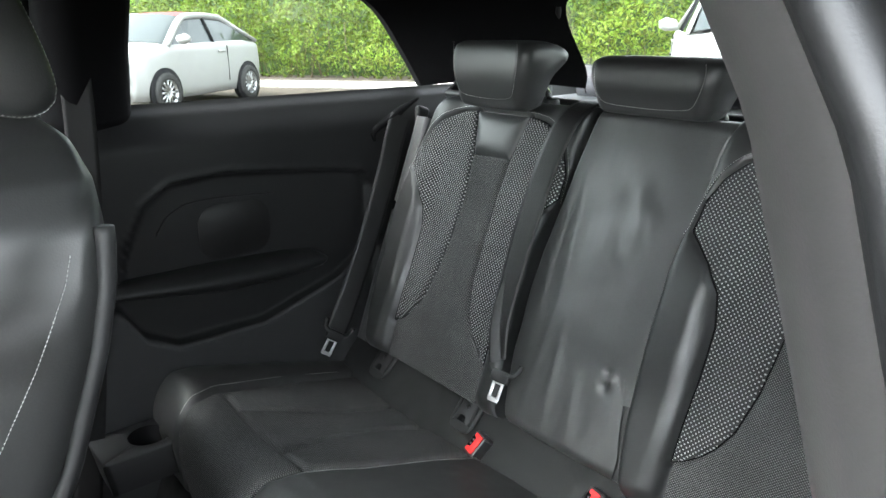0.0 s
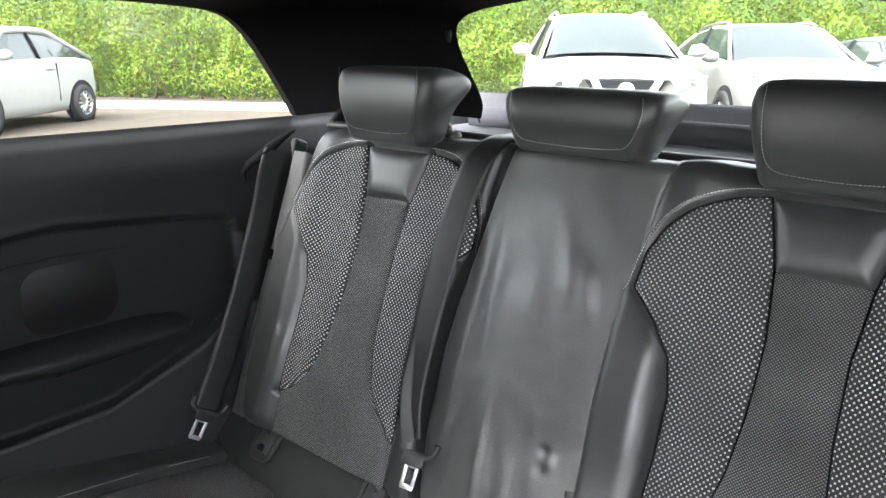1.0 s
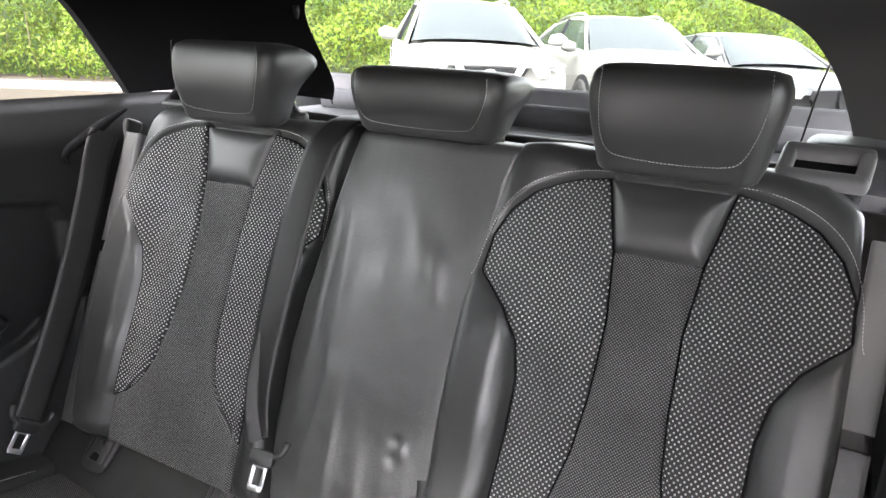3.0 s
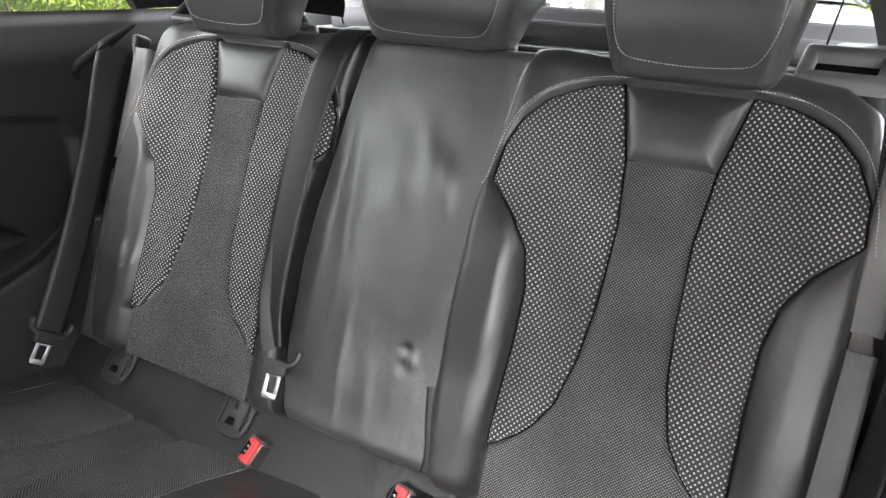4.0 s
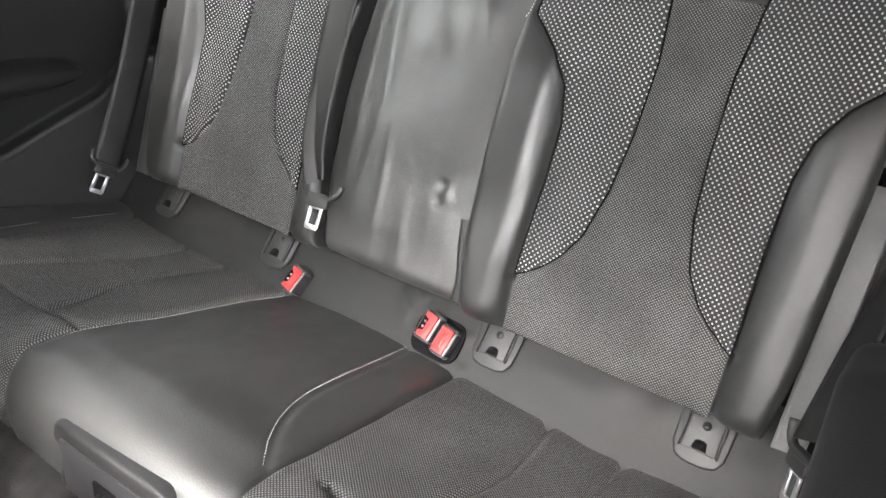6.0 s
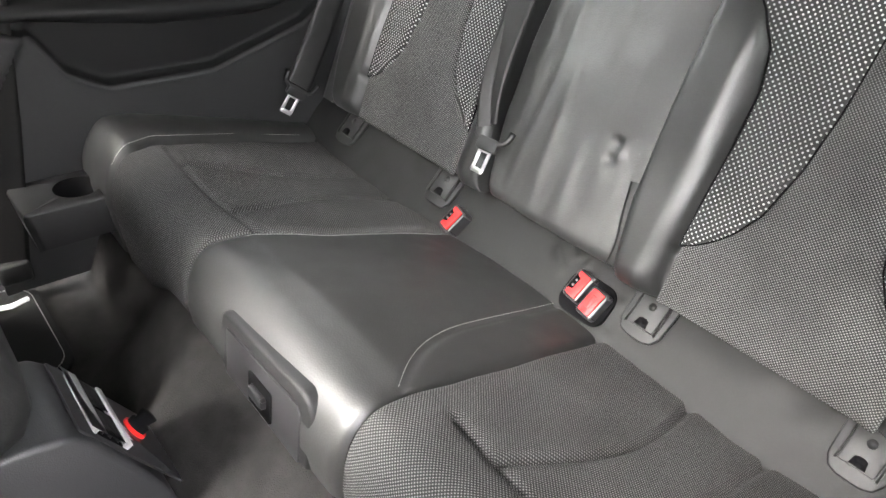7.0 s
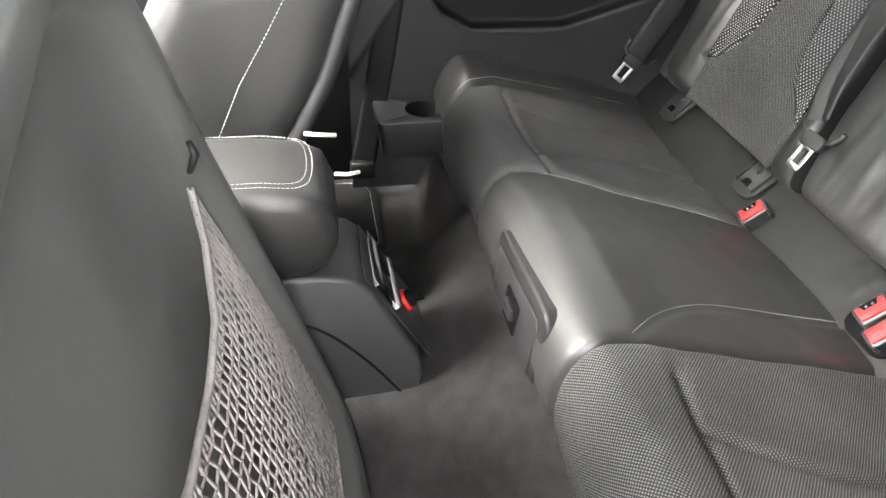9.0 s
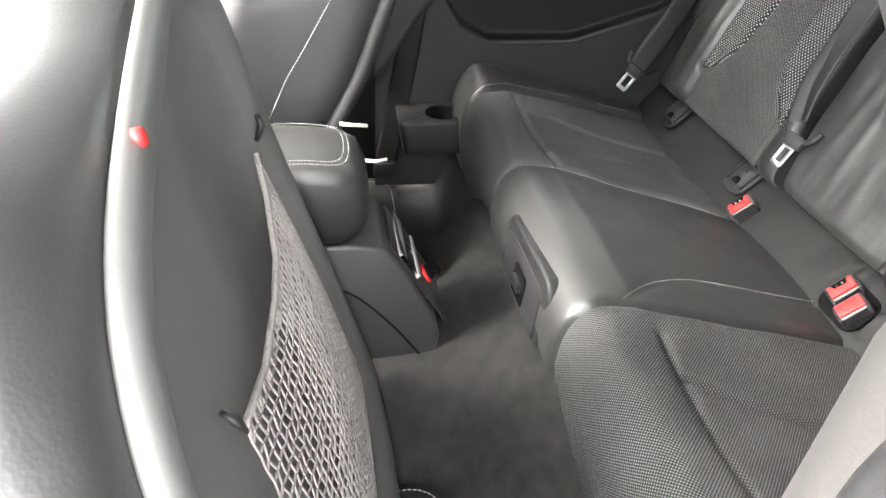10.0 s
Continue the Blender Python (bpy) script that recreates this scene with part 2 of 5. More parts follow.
# ---- rear backrests ----
# the backrest plane: x across the car, z up along it
def back_point(x, z, off):
    x, z, off = np.broadcast_arrays(x, z, off)
    y = 0.026 + 0.375 * (z - 0.581)
    return np.stack([x, y - 0.9363 * off, z + 0.3511 * off], -1)


CEN_NEAR, CEN_FAR = 0.362, -0.316
# inner and outer edge of the dotted side panel: height, distance from the seat's middle line
INNER = np.array([(0.576, 0.140), (0.586, 0.122), (0.600, 0.104), (0.616, 0.088), (0.647, 0.068), (0.704, 0.053), (0.772, 0.046), (0.856, 0.044), (0.931, 0.052), (1.013, 0.073)])
OUTER = np.array([(0.576, 0.140), (0.627, 0.139), (0.698, 0.136), (0.766, 0.137), (0.810, 0.146), (0.845, 0.168), (0.868, 0.192), (0.882, 0.208), (0.926, 0.204), (0.960, 0.186), (0.985, 0.160), (1.000, 0.132), (1.008, 0.110), (1.013, 0.073)])


def inner(z):
    return np.interp(z, INNER[:, 0], INNER[:, 1])


def outer(z):
    return np.interp(z, OUTER[:, 0], OUTER[:, 1])


def seat_shape(u, z):
    """How far the outer seats' surface stands before the backrest plane."""
    a = np.abs(u)
    bol = 0.030 * sstep(0.115, 0.175, a) * (1 - 0.55 * sstep(0.80, 0.93, z))
    lumbar = 0.010 * np.exp(-((z - 0.66) / 0.10) ** 2) * (1 - sstep(0.08, 0.18, a))
    return bol + lumbar - 0.004


def shell(xl, xr, zb, zt, offset, r=0.03, nx=110, nz=150, depth=0.10, rx=0.014):
    """The rounded front and the turned-in sides of a backrest. xl, xr: edges by height; zt: top by x."""
    a = np.r_[0, 0, np.linspace(0, 1, nx), 1, 1]
    b = np.r_[0, 0, np.linspace(0, 1, nz), 1, 1]
    A, Bv = np.meshgrid(a, b)
    Z0 = zb + (1.05 - zb) * Bv
    X = xl(Z0) + (xr(Z0) - xl(Z0)) * A
    Z = zb + (zt(X) - zb) * Bv
    dx = np.minimum(A, 1 - A) * (xr(Z0) - xl(Z0))
    dz = np.minimum(Bv, 1 - Bv) * (zt(X) - zb)

    def roll(d, q):
        e = np.clip(d, 0, q)
        return -(q - np.sqrt(np.maximum(0, q * q - (q - e) ** 2)))

    off = offset(X, Z) + roll(dx, rx) + roll(dz, r)
    P = back_point(X, Z, off)
    ring = np.zeros(A.shape, bool)
    ring[:, 0] = ring[:, -1] = ring[0] = ring[-1] = True
    back = P.copy()
    back[..., 1] = np.where(ring, back[..., 1] + depth, back[..., 1])
    back[..., 2] = np.where(ring, back[..., 2] - 0.012, back[..., 2])
    return np.where(ring[..., None], back, P)


def panel_on(cen, sign, left, right, z0, z1, offset, nz=90, nx=34, puff=0.006, edge=0.012):
    """A sewn-in panel between two edge lines, a little fuller in its middle and sunk at its seams."""
    zs = np.linspace(z0, z1, nz)
    a = np.linspace(0, 1, nx)
    U = left(zs)[:, None] + (right(zs) - left(zs))[:, None] * a[None]
    Z = np.repeat(zs[:, None], nx, 1)
    w = np.abs(right(zs) - left(zs))[:, None]
    d = np.minimum(np.minimum(a, 1 - a)[None] * w, np.minimum(Z - z0, z1 - Z) + 0.002)
    k = np.clip(d / edge, 0, 1)
    off = offset(U, Z) - 0.005 + (0.005 + puff) * np.sqrt(1 - (1 - k) ** 2)
    P = back_point(cen + sign * U, Z, off)
    return P, np.stack([U, Z * 1.068], -1)


def backrest(name, cen, sign, xl, xr, zt, label):
    """An outer rear backrest; sign mirrors it."""
    root = thing(name, (cen, 0.02, 0.50), label, "car seat", "rear backrests")
    seams = [np.array([(u, z) for z, u in OUTER]), np.array([(-u, z) for z, u in OUTER]), np.array([(u, z) for z, u in INNER]), np.array([(-u, z) for z, u in INNER]),
             np.array([(-0.073, 1.013), (0.073, 1.013)]), np.array([(0.14, 0.50), (0.14, 0.576)]), np.array([(-0.14, 0.50), (-0.14, 0.576)])]

    def off(X, Z):
        u = X - cen
        o = seat_shape(u, Z)
        for s in seams:
            o = o - 0.007 * np.exp(-(seg_dist(u, Z, s) / 0.006) ** 2)
        return o

    P = shell(xl, xr, 0.500, zt, off)
    P = P + (wobble(P, 14, 0.003))[..., None] * np.array([0, -0.94, 0.35])
    part("leather_cover", grid_geo(P), LEATHER, root)
    for s in (1, -1):
        G, uv = panel_on(cen, s, inner, outer, 0.577, 1.0125, seat_shape, nz=110)
        part("dotted_panel", grid_geo(G, flip=s < 0), WEAVE, root, "black woven panel with pale dots", uv=uv.reshape(-1, 2))
    G, uv = panel_on(cen, 1, lambda z: -inner(np.maximum(z, 0.577)), lambda z: inner(np.maximum(z, 0.577)), 0.503, 0.931, seat_shape, nz=110, nx=44)
    part("centre_panel", grid_geo(G), FINE, root, "fine dark grey woven centre panel", uv=uv.reshape(-1, 2))
    G, uv = panel_on(cen, 1, lambda z: -inner(z), inner, 0.932, 1.0125, seat_shape, nz=30, nx=40, puff=0.009, edge=0.032)
    part("upper_insert", grid_geo(G), LEATHER, root, "smooth leather insert")
    line = smooth_path([(u + 0.008 * (1 if u > 0 else -1) * (0.3 + 0.7 * (abs(u) > 0.1)), z + 0.010 * (z > 0.93)) for u, z in
                        [(-0.212, 0.875)] + [(-u, z) for z, u in OUTER if z > 0.88] + [(u, z) for z, u in OUTER[::-1] if z > 0.88] + [(0.212, 0.875)]], 160, 2)
    q = back_point(cen + line[:, 0], line[:, 1], off(cen + line[:, 0], line[:, 1]) + 0.0012)
    part("top_stitching", stitches(q, 0.0028, 0.0015, 0.00045), THREAD, root, "pale contrast stitching")
    for s in (1, -1):
        for line in (OUTER, INNER):
            w = resample(np.array([(u, z) for z, u in line]), 110)
            q = back_point(cen + s * w[:, 0], w[:, 1], seat_shape(w[:, 0], w[:, 1]) - 0.0022)
            part("seam", tube(q, 0.0016, 6), HEADLINER, root, "dark sewn seam")
    w = np.stack([np.linspace(-0.052, 0.052, 24), np.full(24, 0.9315)], 1)
    part("seam", tube(back_point(cen + w[:, 0], w[:, 1], seat_shape(w[:, 0], w[:, 1]) - 0.0022), 0.0016, 6), HEADLINER, root, "dark sewn seam")
    return root


def edge(*pts):
    a = np.array(sorted(pts))
    return lambda v: np.interp(v, a[:, 0], a[:, 1])


near_l = edge((0.50, 0.160), (0.53, 0.152), (0.6, 0.141), (0.72, 0.135), (0.84, 0.136), (0.94, 0.145), (1.04, 0.164))
near_r = edge((0.50, 0.560), (0.60, 0.572), (0.80, 0.576), (0.92, 0.572), (1.05, 0.560))
backrest("rear_car_seat", CEN_NEAR, 1, near_l, near_r, edge((0.15, 1.046), (0.20, 1.052), (0.46, 1.050), (0.52, 1.038), (0.575, 1.005)),
         "black leather outer rear backrest with dotted woven side panels")
far_l = edge((0.50, -0.525), (0.60, -0.545), (0.80, -0.548), (0.93, -0.542), (1.05, -0.512))
far_r = edge((0.50, -0.120), (0.54, -0.118), (0.63, -0.130), (0.73, -0.134), (0.81, -0.130), (0.92, -0.114), (1.04, -0.095))
backrest("rear_car_seat", CEN_FAR, 1, far_l, far_r, edge((-0.55, 1.00), (-0.50, 1.035), (-0.46, 1.046), (-0.10, 1.046)),
         "black leather outer rear backrest with dotted panels behind a seat belt")


def middle_off(X, Z):
    u = (X - 0.012) / 0.125
    o = 0.007 * (1 - np.clip(np.abs(u), 0, 1) ** 2.0) + 0.006
    # creases of the worn leather and the small dent near its foot
    for x0, z0, x1, z1, a, w in ((-0.060, 1.00, -0.040, 0.62, 0.0022, 0.012), (-0.022, 0.76, -0.010, 0.50, 0.0022, 0.010), (-0.045, 0.74, -0.065, 0.52, 0.0016, 0.010), (0.040, 0.96, 0.075, 0.83, 0.0022, 0.014),
                              (0.070, 0.92, 0.105, 0.82, 0.0028, 0.012), (0.01, 0.88, 0.08, 0.78, -0.0016, 0.016), (0.03, 0.64, 0.04, 0.52, 0.0018, 0.012), (-0.075, 0.95, -0.085, 0.70, -0.0018, 0.012)):
        L2 = (x1 - x0) ** 2 + (z1 - z0) ** 2
        t = np.clip(((X - x0) * (x1 - x0) + (Z - z0) * (z1 - z0)) / L2, 0, 1)
        o = o + 1.4 * a * np.sin(math.pi * t) ** 1.5 * np.exp(-(np.abs((X - x0) * (z1 - z0) - (Z - z0) * (x1 - x0)) / math.sqrt(L2) / w) ** 2)
    o = o - 0.004 * np.exp(-(np.hypot(X - 0.083, (Z - 0.652) * 1.2) / 0.008) ** 2) - 0.003 * np.exp(-(np.hypot((X - 0.081), (Z - 0.630)) / 0.008) ** 2) + 0.003 * np.exp(-(np.hypot(X - 0.094, (Z - 0.642) * 0.7) / 0.007) ** 2)
    return o


mid_root = thing("rear_car_seat", (0.01, 0.02, 0.50), "creased black leather middle rear backrest", "car seat", "rear backrests")
mid_l = edge((0.50, -0.095), (0.54, -0.108), (0.63, -0.120), (0.73, -0.122), (0.81, -0.116), (0.92, -0.100), (1.04, -0.080))
mid_r = edge((0.50, 0.161), (0.58, 0.153), (0.68, 0.146), (0.78, 0.146), (0.88, 0.151), (0.94, 0.155), (1.0, 0.160), (1.04, 0.172))
Pm = shell(mid_l, mid_r, 0.505, lambda x: np.full(np.shape(x), 1.042), middle_off, r=0.022, nx=160, nz=200, rx=0.008)
Pm = Pm + (wobble(Pm, 12, 0.0030) + wobble(Pm, 30, 0.0008) + wobble(Pm * np.array([75, 18, 18]), 1, 0.0004))[..., None] * np.array([0, -0.94, 0.35])
part("leather_cover", grid_geo(Pm), LEATHER_SOFT, mid_root)
lv = smooth_path([(0.142, 0.62), (0.150, 0.575), (0.160, 0.54), (0.158, 0.515)], 16, 2)
part("pull_loop", ribbon(back_point(lv[:, 0] - 0.006, lv[:, 1], np.full(16, 0.010)), 0.020, (0.9, 0.4, 0), crown=0.002), BELT, mid_root, "black fabric pull loop")


# ---- head restraints ----
def head_restraint(xc, z0, z1, wt, wb, y0, label, lean=0.0, deep=0.11):
    root = thing("head_restraint", (xc, 0.25, 1.03), label, "head restraint", "rear head restraints")
    h = z1 - z0
    prof = smooth_path([(0.0, 0.18), (-0.010, 0.55), (-0.004, 0.93), (0.015, 1.0), (0.06, 0.99), (deep - 0.012, 0.90), (deep, 0.78), (deep - 0.018, 0.66), (deep - 0.045, 0.50),
                        (deep - 0.058, 0.25), (0.045, 0.03), (0.022, 0.0), (0.004, 0.06), (0.0, 0.18)], 46, 3)[:-1]
    a = np.linspace(-1, 1, 41)
    s = (1 - np.abs(a) ** 7) ** 0.35
    s = 0.35 + 0.65 * s
    s[0] = s[-1] = 0.30
    cy, cz = 0.035, 0.52
    yy = cy + (prof[None, :, 0] - cy) * (0.55 + 0.45 * s[:, None])
    zz = cz + (prof[None, :, 1] - cz) * (0.55 + 0.45 * s[:, None])
    # the face is slightly hollow from side to side
    bow = -0.012 * np.abs(a[:, None]) ** 2 * (1 - sstep(0.0, 0.05, yy)) + 0.010 * sstep(0.80, 1.0, np.abs(a))[:, None]
    w = wb + (wt - wb) * sstep(0.0, 0.85, zz)
    P = np.stack([xc + a[:, None] * w / 2, y0 + yy + bow + lean * (zz - 0.5), z0 + zz * h], -1)
    vs, fs = grid_geo(P, wrap=True)
    n = P.shape[1]
    fs += [tuple(range(n))[::-1], tuple(range(40 * n, 41 * n))]
    part("cushion", (vs, fs), LEATHER, root)

    def face(ax, zr):
        return xc + ax * (wb + (wt - wb) * sstep(0, 0.85, zr)) / 2, y0 + np.interp(zr, prof[:10, 1], prof[:10, 0]) - 0.012 * ax * ax + lean * (zr - 0.5) - 0.0006, z0 + zr * h

    pts = [(-0.80, 0.97), (-0.83, 0.6), (-0.84, 0.36), (-0.78, 0.24), (-0.62, 0.20), (0, 0.17), (0.62, 0.20), (0.76, 0.26), (0.83, 0.42), (0.86, 0.7), (0.84, 0.97)]
    line = smooth_path(pts, 90, 2)
    part("stitching", stitches(np.array([face(u, v) for u, v in line]), 0.0028, 0.0015, 0.00045), THREAD, root, "pale contrast stitching")
    for s_ in (-1, 1):
        x = xc + s_ * 0.062
        top = np.array([(x, y0 + deep - 0.045, z0 + 0.62 * h), (x, 0.262, 1.034)])
        part("post", tube(resample(top, 4), 0.0055, 12), CHROME, root, "chrome post")
        part("collar", merge(tube(np.array([(x, 0.262, 1.026), (x, 0.262, 1.036), (x, 0.262, 1.041), (x, 0.262, 1.0415)]), [0.016, 0.016, 0.013, 0.001], 16)), PLASTIC, root)
    return root


head_restraint(0.366, 1.020, 1.152, 0.212, 0.182, 0.155, "black leather head restraint with pale stitching, on chrome posts")
head_restraint(0.035, 1.034, 1.130, 0.238, 0.206, 0.165, "low black leather middle head restraint on chrome posts")
head_restraint(-0.318, 1.020, 1.152, 0.212, 0.182, 0.155, "black leather head restraint beside the rear window")


# ---- bench cushion ----
def cush_z(y):
    y = np.asarray(y, float)
    z = 0.512 - 0.29 * (y + 0.363)
    z = np.where(y < -0.363, 0.512 + 0.12 * (-0.363 - y), z)
    e = np.clip((-0.405 - y) / 0.052, 0, 1)
    return z - 0.075 * (1 - np.sqrt(np.maximum(0, 1 - e ** 2)))


bench = thing("rear_bench", (0.0, -0.2, 0.36), "black leather and woven cloth rear bench cushion", "car seat")


def cushion_part(name, x0, x1, material, pleats=(), hollow=0.0, crown=0.0, nx=80, ny=110, label="", pleat=0.0085, rise=0.0, yb=-0.034, front=0.0):
    a = np.linspace(0, 1, nx)
    yt = np.r_[np.linspace(yb, -0.40, ny - 24), -0.405 - 0.052 * np.sin(np.linspace(0.05, 1, 16) * math.pi / 2)]
    zs = np.r_[cush_z(yt), np.linspace(cush_z(-0.457) - 0.012, 0.34, 8)]
    yt = np.r_[yt, np.linspace(-0.458, -0.446, 8)] 
    e0 = x0(yt) if callable(x0) else np.full(len(yt), x0)
    e1 = x1(yt) if callable(x1) else np.full(len(yt), x1)
    X = e0[:, None] + (e1 - e0)[:, None] * a[None]
    Y = np.repeat(yt[:, None], nx, 1)
    Z = np.repeat(zs[:, None], nx, 1)
    d = np.minimum(a, 1 - a)[None] * (e1 - e0)[:, None]
    lip = np.clip(d / 0.016, 0, 1)
    drop = 0.011 * (1 - np.sqrt(1 - (1 - lip) ** 2))
    fr = sstep(-0.40, -0.46, Y)
    up = crown * (1 - (2 * a - 1) ** 2)[None] - hollow * np.exp(-(((2 * a - 1)[None]) / 0.7) ** 2) * (1 - sstep(-0.34, -0.40, Y)) + rise
    g = np.zeros(X.shape)
    for pl in pleats:
        g = np.maximum(g, np.exp(-(seg_dist(X, Y, pl) / 0.006) ** 2))
    up = up - pleat * g * (1 - fr)
    Z = Z + (up - drop) * (1 - fr)
    Y = Y + drop * fr - front * fr
    P = np.stack([X, Y, Z], -1)
    P[..., 2] += wobble(P, 13, 0.0024) * (1 - fr) + wobble(P, 40, 0.0006) * (1 - fr)
    length = np.r_[0, np.cumsum(np.hypot(np.diff(yt), np.diff(zs)))]
    uv = np.stack([X, np.repeat(length[:, None], nx, 1)], -1)
    return part(name, grid_geo(P, flip=True), material, bench, label, uv=uv.reshape(-1, 2))


far_pl = [smooth_path([(-0.49, -0.352), (-0.44, -0.352), (-0.332, -0.360), (-0.254, -0.357), (-0.193, -0.351)], 20, 1), smooth_path([(-0.442, -0.352), (-0.417, -0.257), (-0.39, -0.15), (-0.395, -0.04)], 20, 2),
          smooth_path([(-0.254, -0.357), (-0.299, -0.233), (-0.304, -0.131), (-0.288, -0.03)], 20, 2)]
near_pl = [np.array([(0.72 / 20 - x, y) for x, y in p]) for p in far_pl]
seamO = edge((-0.46, -0.480), (-0.40, -0.492), (-0.37, -0.507), (-0.21, -0.540), (-0.03, -0.556))
seamA = edge((-0.46, -0.188), (-0.36, -0.187), (-0.27, -0.174), (-0.132, -0.163), (-0.03, -0.150))
cushion_part("seat_cushion", seamO, lambda y: seamA(y) - 0.002, FINE, far_pl, hollow=0.011, nx=120, label="dark woven cushion with sewn pleats", rise=0.007)
cushion_part("seat_cushion", 0.178, lambda y: 0.036 - seamO(y), FINE, near_pl, hollow=0.011, nx=120, label="dark woven cushion with sewn pleats", rise=0.007)
stB = smooth_path([(0.172, -0.375), (0.139, -0.336), (0.113, -0.29), (0.100, -0.221), (0.096, -0.131), (0.094, -0.02)], 60, 2)
cushion_part("middle_cushion", seamA, 0.178, LEATHER_SOFT, [stB], crown=0.006, nx=110, label="smooth black leather middle section", pleat=0.003, front=0.004, rise=0.004)
cushion_part("side_bolster", -0.640, lambda y: seamO(y) - 0.001, LEATHER_SOFT, nx=40, rise=0.010, crown=0.014, label="leather edge of the bench")
cushion_part("side_bolster", lambda y: 0.037 - seamO(y), 0.660, LEATHER_SOFT, nx=40, rise=0.010, crown=0.014, label="leather edge of the bench")
stA = np.array([(seamA(y) + 0.007, y) for y in np.linspace(-0.37, -0.036, 60)])
part("bench_base", box_geo((0.01, -0.20, 0.29), (1.36, 0.46, 0.17), 0.01), PLASTIC, bench)


def middle_z(x, y):
    l, r = float(seamA(y)), 0.178
    a_ = (x - l) / (r - l)
    d = min(a_, 1 - a_) * (r - l)
    lip = min(1.0, d / 0.016)
    z0_ = float(cush_z(y))
    fr = float(sstep(-0.40, -0.46, y))
    z1_ = z0_ + (0.006 * (1 - (2 * a_ - 1) ** 2) + 0.004 - 0.011 * (1 - math.sqrt(1 - (1 - lip) ** 2))) * (1 - fr)
    return z1_ + (noise.noise(Vector((x, y, z1_)) * 13) * 0.0024 + noise.noise(Vector((x, y, z1_)) * 40) * 0.0006) * (1 - fr)


for s_, dx, lift in ((stA, 0.004, 0.0006), (stB, -0.006, -0.0004)):
    part("seam_stitching", stitches(np.array([(x + dx, y, middle_z(x + dx, y) + lift) for x, y in s_]), 0.0038, 0.0014, 0.00048), THREAD, bench, "pale contrast stitching")
for s_ in (-1, 1):
    yy_ = np.linspace(-0.44, -0.04, 70)
    xx_ = seamO(yy_) - 0.010
    zz_ = cush_z(yy_) + 0.0135 - 0.016 * sstep(-0.40, -0.46, yy_)
    part("bolster_stitching", stitches(np.stack([xx_ if s_ < 0 else 0.036 - xx_, yy_, zz_], 1), 0.0042, 0.0012, 0.00055), THREAD, bench, "pale contrast stitching")
# leather strip between cushion and backrests
a_, b_ = np.meshgrid(np.linspace(-0.64, 0.66, 330), np.linspace(0, 1, 30))
Ps = np.stack([a_, -0.050 + 0.105 * b_, 0.405 + 0.110 * b_ + 0.010 * np.sin(math.pi * b_) - 0.02 * (b_ < 0.02)], -1)
Ps[..., 2] += wobble(Ps, 25, 0.003)
for x0_, y0_, x1_, y1_ in ((0.085, 0.015, 0.100, 0.045), (0.100, 0.010, 0.104, 0.050), (0.150, -0.010, 0.178, -0.005), (0.146, -0.03, 0.185, -0.035), (0.07, -0.005, 0.045, 0.008), (0.075, 0.012, 0.058, 0.034)):
    Ps[..., 2] += 0.0035 * np.exp(-(seg_dist(Ps[..., 0], Ps[..., 1], [(x0_, y0_), (x1_, y1_)]) / 0.006) ** 2)
part("rear_strip", grid_geo(Ps), LEATHER_DULL, bench, "matte black strip, leather toned down to look less lit")


# ---- the car's shell ----
PADDED = mat("grained_grey_plastic", (0.055, 0.056, 0.060), 0.5, grain=350, vary=0.2, bump=0.5, kind="voronoi", dist=0.0008)
BEZEL_DARK = mat("dark_satin_plastic", (0.06, 0.06, 0.06), 0.42, grain=600, vary=0.15, bump=0.15)
BEZEL = mat("satin_grey_plastic", (0.07, 0.07, 0.07), 0.4, grain=600, vary=0.1, bump=0.1)
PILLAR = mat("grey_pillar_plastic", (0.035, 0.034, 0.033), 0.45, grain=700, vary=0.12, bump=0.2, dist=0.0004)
MID = 0.03                                   # the car's middle line
OPEN = np.array([(0.250, 1.044), (0.224, 1.085), (0.199, 1.122), (0.152, 1.190), (0.108, 1.230), (0.070, 1.242), (-0.014, 1.248), (-0.25, 1.252), (-0.445, 1.250)])
# the rear window's opening: half width from the middle line, height
REAR = np.array([(0.40, 1.040), (0.392, 1.072), (0.432, 1.135), (0.458, 1.175), (0.472, 1.219), (0.455, 1.240), (0.412, 1.256), (0.258, 1.274), (0.08, 1.280), (0.0, 1.281)])


REAR_NEAR = np.array([(0.52, 1.035), (0.503, 1.080), (0.482, 1.130), (0.458, 1.165), (0.430, 1.197), (0.372, 1.228), (0.293, 1.250), (0.20, 1.268), (0.08, 1.280), (0.0, 1.281)])


def rear_edge(s):
    q = REAR if s < 0 else REAR_NEAR
    return smooth_path(np.stack([MID + s * q[:, 0], np.full(len(q), 0.50), q[:, 1]], 1), 90, 2)


